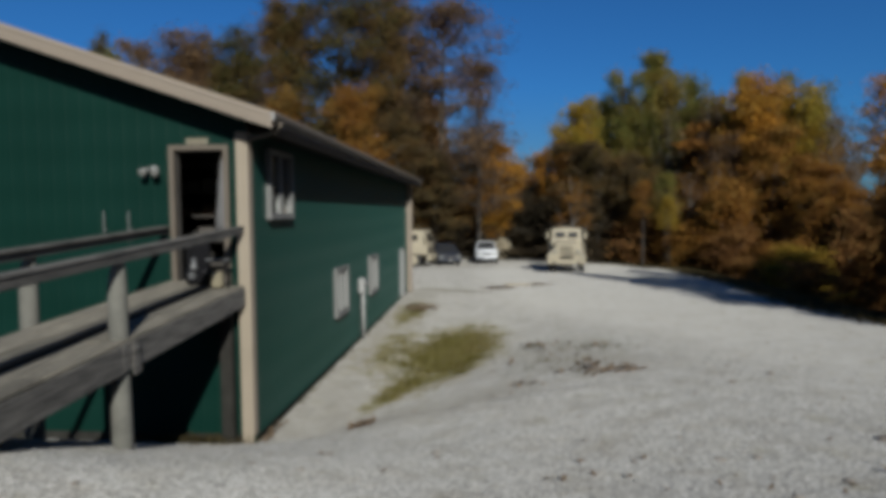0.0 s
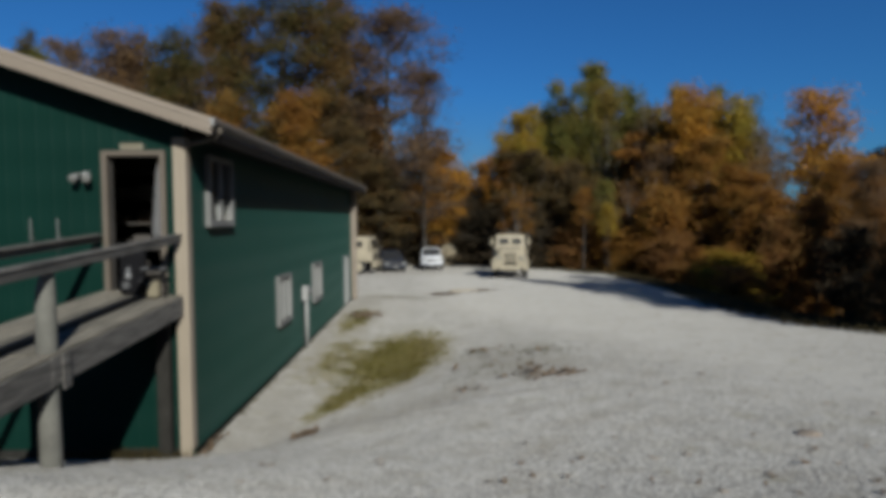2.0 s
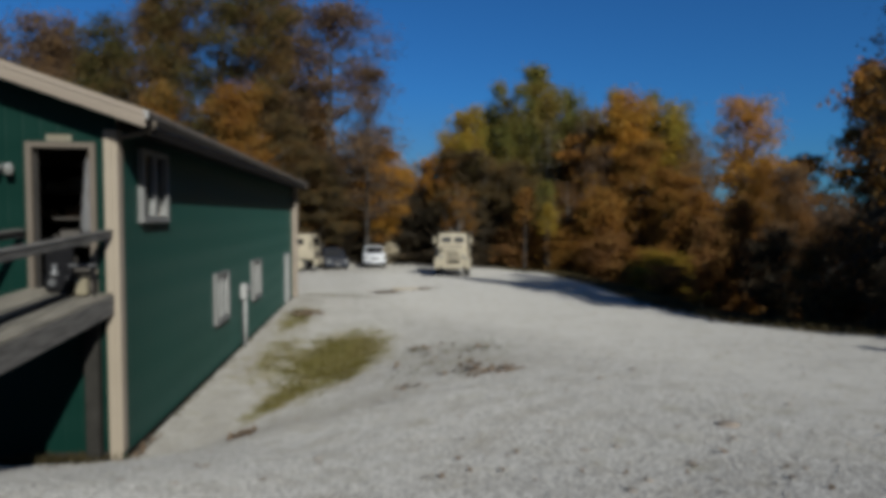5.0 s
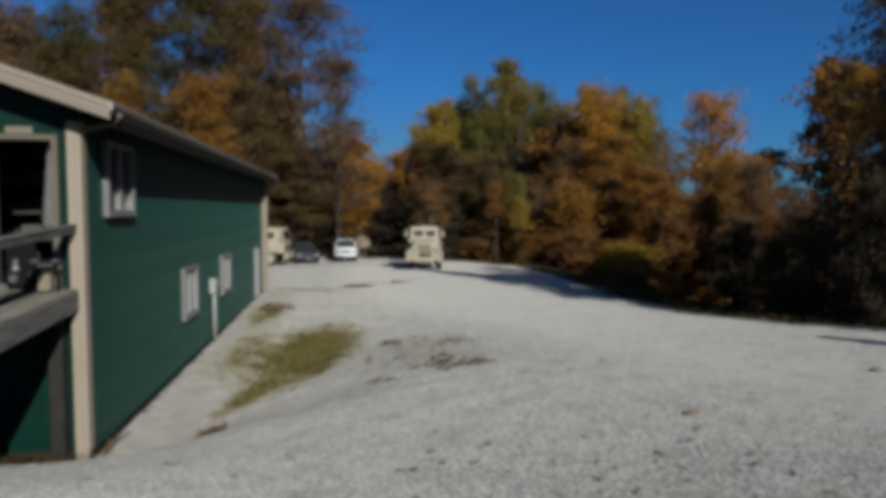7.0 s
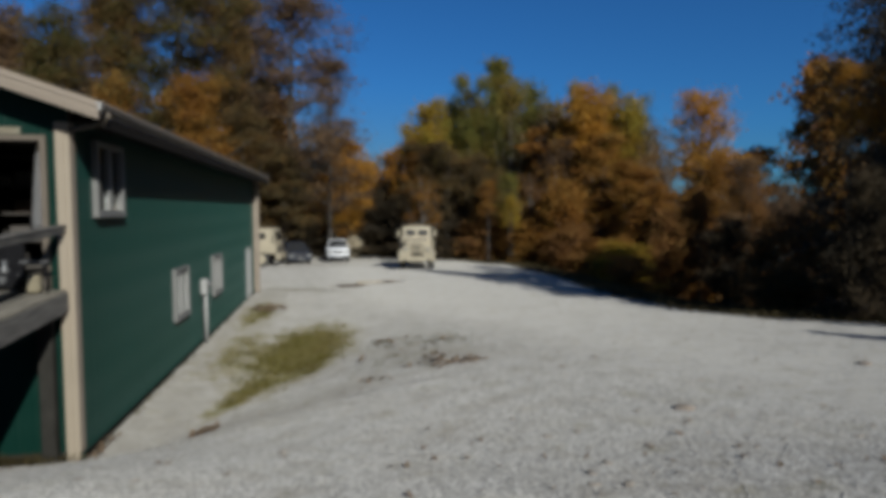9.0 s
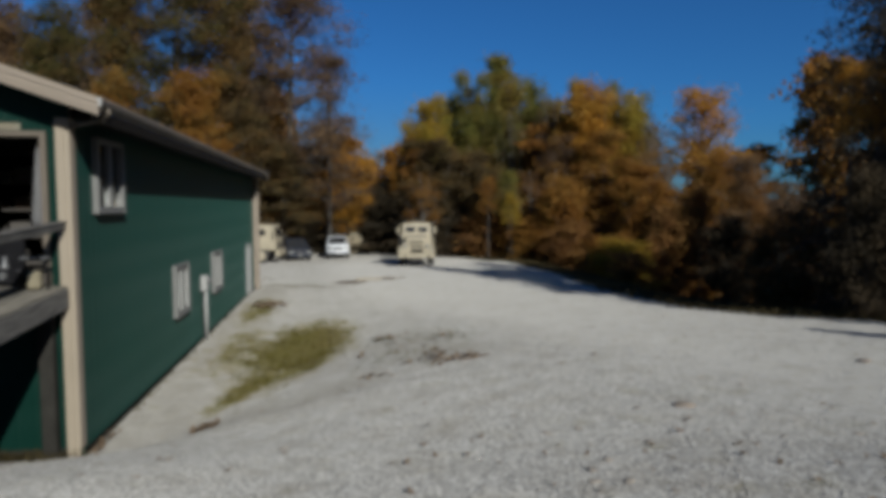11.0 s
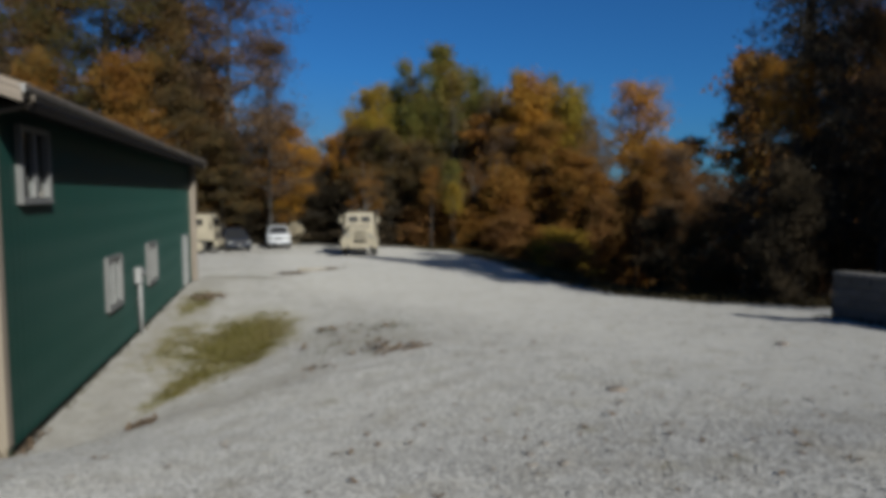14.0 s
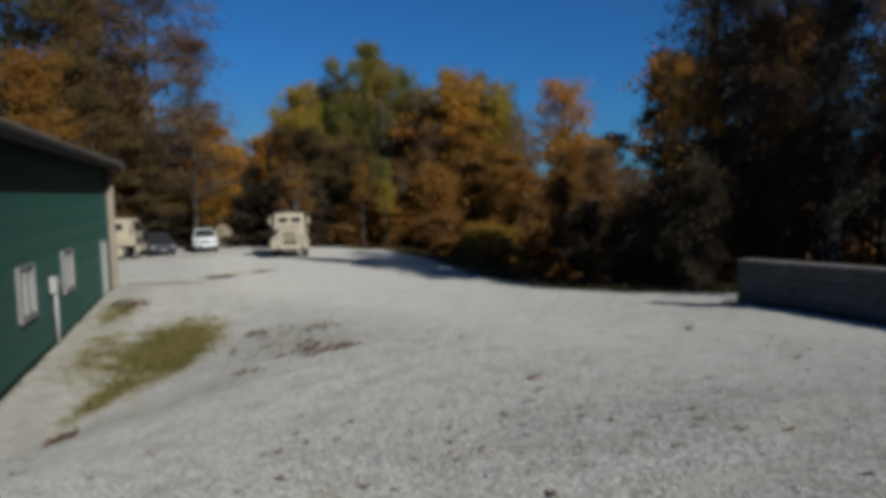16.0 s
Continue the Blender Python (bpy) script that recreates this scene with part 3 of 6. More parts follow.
tagged(part("trim_corner_near", corner_trim(-0.155, 0.03, -0.05, -0.024, -0.3, 4.67, (-0.075,)), TRIM),
       "tan steel corner trim on a green building", "trim", kind="structure")
tagged(part("trim_corner_side", boxes((0.024, 0.036, -0.024, 0.13, 0.02, 4.67)), TAN), "tan steel corner trim on a green building", "trim", kind="structure")
tagged(part("trim_corner_far", corner_trim(0.004, 0.235, LEN - 0.24, LEN - 0.06, -0.1, 4.67, (0.04, 0.12)), TAN),
       "tan steel clad post at the far corner", "trim", kind="structure")


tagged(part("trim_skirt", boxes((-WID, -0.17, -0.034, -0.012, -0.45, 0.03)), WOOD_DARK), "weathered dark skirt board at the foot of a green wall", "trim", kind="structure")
# thin solid strip standing for the line of dirt along the wall foot
tagged(part("trim_base", boxes((0.021, 0.045, 0.14, LEN - 0.25, -0.3, -0.04)), SOFFIT), "dark brown strip for the dirt line at the green wall's foot", "trim", kind="structure")


def slider_window(name, label, u0, u1, z0, z1, blind):
    paint = BLIND
    w = empty(name, pose(0, 0, 0), label, "window", kind="structure")
    f = 0.075
    part("window_frame", boxes((-0.02, 0.095, u0, u0 + f, z0, z1), (-0.02, 0.095, u1 - f, u1, z0, z1),
                               (-0.02, 0.085, u0 + f, u1 - f, z0, z0 + f), (-0.02, 0.085, u0 + f, u1 - f, z1 - f, z1)), paint, w, "pale vinyl frame")
    m = (u0 + u1) / 2
    part("meeting_stile", boxes((-0.02, 0.075, m - 0.05, m + 0.05, z0 + f, z1 - f)), paint, w)
    part("window_sill", boxes((0.0, 0.11, u0 - 0.03, u1 + 0.03, z0 - 0.035, z0 - 0.002), bevel=0.006), paint, w)
    for a, b, x in ((u0 + f, m - 0.05, 0.012), (m + 0.05, u1 - f, -0.012)):
        p = part("pane", boxes((x - 0.003, x + 0.003, a, b, z0 + f, z1 - f)), GLASS, w)
        p.visible_shadow = False
    if blind:
        bm = bmesh.new()
        z = z0 + f
        while z < z1 - f - 0.03:
            box(bm, -0.035, -0.02, u0 + 0.075, u1 - 0.075, z, z + 0.046)
            z += 0.05
        part("blind", bm, WHITE, w, "closed white slat blind")
    return w


slider_window("window_1", "white sliding window half in eave shadow", *WIN[0], False)
slider_window("window_2", "white sliding window with closed blind", *WIN[1], True)
slider_window("window_3", "white sliding window with closed blind", *WIN[2], True)

# ground-floor side door
d = empty("door_2", pose(0, 0, 0), "closed white steel side door in green wall", "door", kind="structure")
u0, u1, z0, z1 = DOOR_E
part("door_frame", boxes((-0.1, 0.05, u0, u0 + 0.07, z0, z1), (-0.1, 0.05, u1 - 0.07, u1, z0, z1), (-0.1, 0.05, u0 + 0.07, u1 - 0.07, z1 - 0.07, z1)), WHITE, d)
slab = part("door_slab", boxes((-0.05, -0.005, u0 + 0.075, u1 - 0.075, z0 + 0.02, z1 - 0.075), bevel=0.006), WHITE, d)
for za, zb in ((0.15, 0.85), (1.0, 1.7)):
    part("door_panel", boxes((-0.004, 0.006, u0 + 0.2, u1 - 0.2, za, zb), bevel=0.004), WHITE, slab)
part("door_handle", tube(bmesh.new(), [(0.0, u0 + 0.15, 0.92), (0.05, u0 + 0.15, 0.92), (0.05, u0 + 0.25, 0.92)], [0.012] * 3, 8), CHROME, slab, "metal lever handle")

# upper door in the gable: frame, curtain, interior
d = empty("door_1", pose(0, 0, 0), "open upper doorway with grey painted frame", "door", kind="structure")
x0, x1, z0, z1 = DOOR
part("door_frame", boxes((x0 - 0.06, x0 + 0.02, -0.06, 0.0, z0 - 0.03, z1 + 0.07), (x1 - 0.02, x1 + 0.06, -0.06, 0.0, z0 - 0.03, z1 + 0.07),
                         (x0 + 0.02, x1 - 0.02, -0.06, 0.0, z1 - 0.005, z1 + 0.07), bevel=0.005), GUTTER, d, "taupe painted door frame")
part("door_jamb", boxes((x0, x0 + 0.018, 0.001, 0.14, z0, z1), (x1 - 0.018, x1, 0.001, 0.14, z0, z1), (x0 + 0.018, x1 - 0.018, 0.001, 0.14, z1 - 0.02, z1)), DARK, d, "inner jamb with the doorway's shade put into its colour")
part("threshold", boxes((x0 + 0.02, x1 - 0.02, -0.06, 0.14, z0 - 0.03, z0 + 0.015)), GREY_METAL, d)
bm = bmesh.new()
cols = 15
rows_ = []
for i in range(9):
    f = i / 8
    z = z0 + 0.74 + (z1 - z0 - 0.79) * f
    w = 0.24 - 0.11 * f
    rows_.append([bm.verts.new((x1 - 0.025 - w * k / cols, 0.17 + 0.025 * math.sin(k * 1.9), z)) for k in range(cols + 1)])
for r0, r1 in zip(rows_, rows_[1:]):
    for k in range(cols):
        bm.faces.new((r0[k], r0[k + 1], r1[k + 1], r1[k]))
bmesh.ops.solidify(bm, geom=bm.faces[:], thickness=0.004)
tagged(part("curtain", bm, mat("curtain_cloth", (0.192, 0.192, 0.197), 0.9, 0, 0.12, 4, 80, 0.2), smooth=True), "pale grey curtain pulled aside in a doorway", "curtain")

tagged(part("floor_upper", boxes((-WID + 0.15, -0.15, 0.15, LEN - 0.15, 2.16, 2.37)), DARK), "plank floor of the upper storey, indoor shade put into its colour", "floor", kind="structure")
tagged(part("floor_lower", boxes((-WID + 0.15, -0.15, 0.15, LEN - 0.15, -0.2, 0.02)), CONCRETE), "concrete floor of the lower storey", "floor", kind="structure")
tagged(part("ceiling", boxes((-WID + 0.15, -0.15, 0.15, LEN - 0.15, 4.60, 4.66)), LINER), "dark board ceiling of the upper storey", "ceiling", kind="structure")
shelf = empty("shelf_unit", pose(-1.95, 1.80, 2.372), "dark wooden shelf unit with boxes, inside doorway", "shelf")
for x in (-0.95, 0.92):
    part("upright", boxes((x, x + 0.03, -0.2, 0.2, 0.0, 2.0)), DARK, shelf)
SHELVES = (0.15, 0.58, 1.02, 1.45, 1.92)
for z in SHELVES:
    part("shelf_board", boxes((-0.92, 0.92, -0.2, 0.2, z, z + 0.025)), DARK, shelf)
rs = random.Random(4)
for z in SHELVES[:4]:
    x = -0.85
    while x < 0.6:
        w, h = rs.uniform(0.18, 0.38), rs.uniform(0.12, 0.26)
        paper = z == SHELVES[2]
        t = part("cardboard_box" if paper else "storage_box", boxes((0, w, -0.15, 0.12, 0, h), bevel=0.004), CARD if paper else DARK)
        t.matrix_basis = pose(-1.95 + x, 1.80, 2.372 + z + 0.026)
        tagged(t, "small cardboard box stored on dark shelf" if paper else "small dark storage box on dark shelf", "box", "boxes on the shelf")
        x += w + rs.uniform(0.03, 0.2)

# plate over the door, flood light, two short pipes
pl = empty("sign_plate", pose(-0.735, -0.065, 4.50), "small tan plate above doorway", "sign")
part("plate", boxes((-0.17, 0.17, -0.012, 0.0, -0.01, 0.085), bevel=0.004), mat("plate_tan", (0.14, 0.13, 0.095), 0.6), pl)
part("writing_bars", boxes((-0.14, 0.13, -0.014, -0.0121, 0.055, 0.075), (-0.12, 0.10, -0.014, -0.0121, 0.02, 0.038)), mat("plate_mark", (0.132, 0.108, 0.072), 0.6), pl)
fl = empty("flood_light", pose(-1.43, -0.02, 4.12), "white twin-head security flood light on green wall", "light")
part("base", tube(bmesh.new(), [(0, -0.001, 0), (0, -0.05, 0)], [0.065, 0.055], 16), WHITE, fl)
for s in (-1, 1):
    bm = bmesh.new()
    tube(bm, [(s * 0.03, -0.05, 0.02), (s * 0.07, -0.09, 0.01), (s * 0.085, -0.14, -0.02), (s * 0.10, -0.21, -0.06)], [0.018, 0.028, 0.046, 0.062], 14)
    hd = part("lamp_head", bm, BLIND, fl, smooth=True)
    bm = bmesh.new()
    tube(bm, [(s * 0.10, -0.212, -0.061), (s * 0.1007, -0.216, -0.0635)], [0.054, 0.048], 14)
    part("lens", bm, LAMP, hd)
part("sensor", boxes((-0.025, 0.025, -0.10, -0.05, -0.09, -0.04), bevel=0.008), WHITE, fl)
for x in (-2.26, -1.865):
    p = empty("vent_pipe", pose(x, -0.045, 3.0), "thin white plastic pipe fixed to green wall", "pipe", "pipes on the gable")
    part("pipe", tube(bmesh.new(), [(0, 0, 0), (0, 0, 0.5)], [0.0085, 0.0085], 10), BLIND, p, smooth=True)
    part("clip", boxes((-0.03, 0.03, 0.012, 0.03, 0.2, 0.23)), GREY_METAL, p)

# meter post at the long wall
mt = empty("electric_meter", pose(0.14, 7.95, 0.0), "white electric meter box on a conduit beside green wall", "meter")
part("conduit", tube(bmesh.new(), [(0, 0, -0.1), (0, 0, 1.24)], [0.045, 0.045], 12), WHITE, mt, smooth=True)
bx = part("meter_box", boxes((-0.1, 0.06, -0.13, 0.13, 1.22, 1.62), bevel=0.012), WHITE, mt)
part("meter_dome", tube(bmesh.new(), [(0.058, 0, 1.48), (0.10, 0, 1.48), (0.15, 0, 1.48)], [0.085, 0.085, 0.06], 16), GREY_METAL, bx, smooth=True)
part("conduit_strap", boxes((-0.1, 0.05, -0.05, 0.05, 0.8, 0.83)), GREY_METAL, mt)


# ---- the boarded ramp to the upper door ----
RAMP_END = -8.3


def deck_z(y):
    return 2.365 + 0.047 * y


ramp = empty("ramp", pose(-0.05, 0, 0, 0, 0, 1.9), "weathered grey timber ramp with pole posts and rails", "ramp")
def sloped(x0, x1, ya, yb, zt, h, slope=0.047):
    bm = bmesh.new()
    vs = [bm.verts.new((x, yy, zt + slope * yy - d)) for yy in (ya, yb) for x in (x0, x1) for d in (h, 0)]
    for q in ((0, 1, 3, 2), (4, 6, 7, 5), (0, 4, 5, 1), (2, 3, 7, 6), (1, 5, 7, 3), (0, 2, 6, 4)):
        bm.faces.new([vs[i] for i in q])
    bmesh.ops.bevel(bm, geom=bm.edges[:], offset=0.006, segments=1, affect="EDGES")
    return bm


# long deck boards laid along the ramp, two lengths end to end, with open joints
rs = random.Random(11)
for k, (xa, xb) in enumerate(((-1.15, -0.925), (-0.918, -0.690), (-0.683, -0.460), (-0.453, -0.230), (-0.223, -0.012))):
    cut = -3.47 if k % 2 else -4.6
    for ya, yb in ((cut, -0.07), (RAMP_END, cut - 0.012)):
        dz = rs.uniform(-0.006, 0.006) + (0.07 if k < 3 else 0.0)
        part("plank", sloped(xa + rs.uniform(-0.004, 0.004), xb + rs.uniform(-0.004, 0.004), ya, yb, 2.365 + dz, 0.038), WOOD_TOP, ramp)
# dark sleepers carry the line of shade below the raised boards
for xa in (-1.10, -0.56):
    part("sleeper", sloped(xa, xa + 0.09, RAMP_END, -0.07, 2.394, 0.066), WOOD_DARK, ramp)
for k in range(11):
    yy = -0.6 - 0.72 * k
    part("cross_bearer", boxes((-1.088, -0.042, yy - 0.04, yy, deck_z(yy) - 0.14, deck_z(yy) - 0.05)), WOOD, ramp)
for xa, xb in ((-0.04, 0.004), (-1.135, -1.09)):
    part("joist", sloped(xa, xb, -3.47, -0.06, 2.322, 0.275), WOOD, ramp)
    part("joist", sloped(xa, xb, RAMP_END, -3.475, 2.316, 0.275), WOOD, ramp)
RAIL = 0.050
part("handrail", sloped(-0.045, 0.0, RAMP_END, -0.055, 3.225, 0.085, RAIL), WOOD, ramp)
part("handrail", sloped(-1.225, -1.18, RAMP_END, -0.055, 3.235, 0.085, RAIL), WOOD, ramp)
part("rail_cap", sloped(-0.10, 0.012, RAMP_END, -0.055, 3.262, 0.035, RAIL), WOOD, ramp)
part("rail_cap", sloped(-1.25, -1.14, RAMP_END, -0.055, 3.272, 0.035, RAIL), WOOD, ramp)
for x, y, zt in ((-0.115, -3.33, 3.03), (-0.15, -6.75, 2.86), (-1.30, -2.95, 3.06), (-1.30, -6.4, 2.89)):
    bm = bmesh.new()
    tube(bm, [(x, y, hz(x, y) - 0.3), (x + 0.006, y, 1.2), (x - 0.004, y, 1.9), (x, y, zt - 0.36), (x + 0.004, y, zt - 0.22), (x + 0.022, y, zt - 0.08), (x + 0.03, y, zt)],
         [0.102, 0.098, 0.096, 0.092, 0.086, 0.064, 0.056], 16)
    for v in bm.verts:
        v.co += Vector((noise.noise(v.co * 2.3), noise.noise(v.co * 2.3 + Vector((7, 0, 0))), 0)) * 0.008
    part("post", bm, POLE, ramp, "round grey pole cut back at the top", True)
for y in (-3.33, -6.75):
    part("splice_plate", sloped(0.006, 0.026, y + 0.02, y + 0.16, 2.34, 0.36), WOOD, ramp)
    for dz in (0.08, 0.26):
        z = 2.34 + 0.047 * y - dz
        part("bolt", tube(bmesh.new(), [(0.024, y + 0.09, z), (0.036, y + 0.09, z)], [0.014, 0.012], 8), GREY_METAL, ramp)

# post in the dark copy, toned for the ramp's shadow
part("corner_post", boxes((-0.36, -0.175, -0.21, -0.062, -0.2, 2.10), bevel=0.008), WOOD_DARK, ramp, "square weathered post, ramp shade put into its colour")

# machine by the door
TANK = mat("dull_yellow_plastic", (0.15, 0.13, 0.085), 0.6, 0, 0.15, 6, 60, 0.05)
mc = empty("shop_machine", pose(-0.60, -0.40, deck_z(-0.40) + 0.010), "small black portable machine with bright metal parts on timber deck", "machine")
bm = boxes((-0.15, 0.13, -0.15, 0.12, 0.05, 0.30), bevel=0.05)
part("housing", bm, BLACK, mc, smooth=False)
for x in (-0.12, 0.10):
    part("foot", tube(bmesh.new(), [(x, -0.03, 0), (x, -0.03, 0.06)], [0.03, 0.025], 10), BLACK, mc)
part("motor", tube(bmesh.new(), [(-0.20, -0.01, 0.22), (-0.17, -0.01, 0.22), (0.15, -0.01, 0.22), (0.18, -0.01, 0.22)], [0.05, 0.10, 0.10, 0.05], 18), BLACK, mc, smooth=True)
part("metal_cap", tube(bmesh.new(), [(-0.03, -0.10, 0.28), (-0.03, -0.10, 0.33), (-0.03, -0.10, 0.36), (-0.03, -0.10, 0.45)], [0.06, 0.06, 0.03, 0.035], 14), GREY_METAL, mc, "bright metal upright", True)
part("gauge", tube(bmesh.new(), [(-0.03, -0.15, 0.20), (-0.03, -0.19, 0.20)], [0.055, 0.05], 14), GREY_METAL, mc)
part("back_panel", boxes((-0.26, 0.10, 0.13, 0.19, 0.0, 0.66), bevel=0.01), BLACK, mc)
tb = part("table_arm", boxes((0.12, 0.46, -0.06, 0.06, 0.40, 0.435), bevel=0.008), GREY_METAL, mc, "pale grey metal table")
part("table_leg", tube(bmesh.new(), [(0.14, 0, 0.40), (0.13, 0, 0.27)], [0.02, 0.02], 8), BLACK, tb)
part("table_leg", tube(bmesh.new(), [(0.43, 0, 0.40), (0.43, 0, 0.0)], [0.016, 0.016], 8), BLACK, tb)
jug = part("jug", boxes((0.20, 0.36, -0.08, 0.06, 0.0, 0.24), bevel=0.03), TANK)
jug.matrix_basis = pose(-0.60, -0.40, deck_z(-0.40) + 0.012)
tagged(jug, "dull yellow plastic jug standing under a machine table", "jug")

# ---- block wall at the woods ----
WA, WB = Vector((14.23, 0.3)), Vector((14.5, -5.15))


def wall_point(s):
    p = WA.lerp(WB, s / (WB - WA).length)
    return p, 1.185 + 0.034 * s


bw = empty("block_wall", pose(0, 0, 0), "low grey split-face concrete block wall with cap course", "wall")
wl = (WB - WA).length
wdir = (WB - WA).normalized()
wn_ = Vector((-wdir.y, wdir.x))
rs = random.Random(8)
def split_block(seed):
    """A split-face block: broken, bulging long faces between clean bed joints."""
    r = random.Random(seed)
    bm = boxes((-0.1975, 0.1975, -0.135, 0.135, 0.0, 0.192))
    for i in range(1, 7):
        bmesh.ops.bisect_plane(bm, geom=bm.verts[:] + bm.edges[:] + bm.faces[:], plane_co=(-0.1975 + 0.395 * (i + r.uniform(-0.25, 0.25)) / 7, 0, 0), plane_no=(1, 0, r.uniform(-0.12, 0.12)))
    for i in range(1, 4):
        bmesh.ops.bisect_plane(bm, geom=bm.verts[:] + bm.edges[:] + bm.faces[:], plane_co=(0, 0, 0.192 * (i + r.uniform(-0.2, 0.2)) / 4), plane_no=(r.uniform(-0.06, 0.06), 0, 1))
    for v in bm.verts:
        inner = min(1.0, (0.1975 - abs(v.co.x)) / 0.03, min(v.co.z, 0.192 - v.co.z) / 0.03)
        v.co.y += math.copysign(1, v.co.y) * (0.018 * max(0, inner) + r.uniform(-0.011, 0.011))
    me = bpy.data.meshes.new("block")
    bm.to_mesh(me)
    bm.free()
    me.materials.append(BLOCK)
    return me


block_mes = [split_block(seed) for seed in (3, 4, 5, 6)]
cap_bm = boxes((-0.29, 0.29, -0.175, 0.175, 0.0, 0.085), bevel=0.012)
cap_me = bpy.data.meshes.new("cap_stone")
cap_bm.to_mesh(cap_me)
cap_bm.free()
cap_me.materials.append(CAPSTONE)
rot = math.atan2(wdir.y, wdir.x)
for c in range(-1, 4):
    s = 0.2 if c % 2 else 0.4
    if not c % 2:
        p, z = wall_point(0.1)
        ob = new("half_block", rs.choice(block_mes))
        ob.parent = bw
        ob.matrix_basis = Matrix.Translation((p.x, p.y, z + c * 0.196)) @ Euler((0, -math.atan(0.034), rot)).to_matrix().to_4x4() @ Matrix.Diagonal((0.5, 1, 1, 1))
    while s < wl:
        p, z = wall_point(s)
        ob = new("block", rs.choice(block_mes))
        ob.parent = bw
        ob.matrix_basis = Matrix.Translation((p.x + rs.uniform(-0.008, 0.008), p.y, z + c * 0.196)) @ Euler((0, -math.atan(0.034), rot)).to_matrix().to_4x4()
        s += 0.402
s = 0.29
while s < wl:
    p, z = wall_point(s)
    ob = new("cap_stone", cap_me)
    ob.parent = bw
    ob.matrix_basis = Matrix.Translation((p.x, p.y, z + 4 * 0.196 - 0.004)) @ Euler((0, -math.atan(0.034), rot)).to_matrix().to_4x4()
    s += 0.586


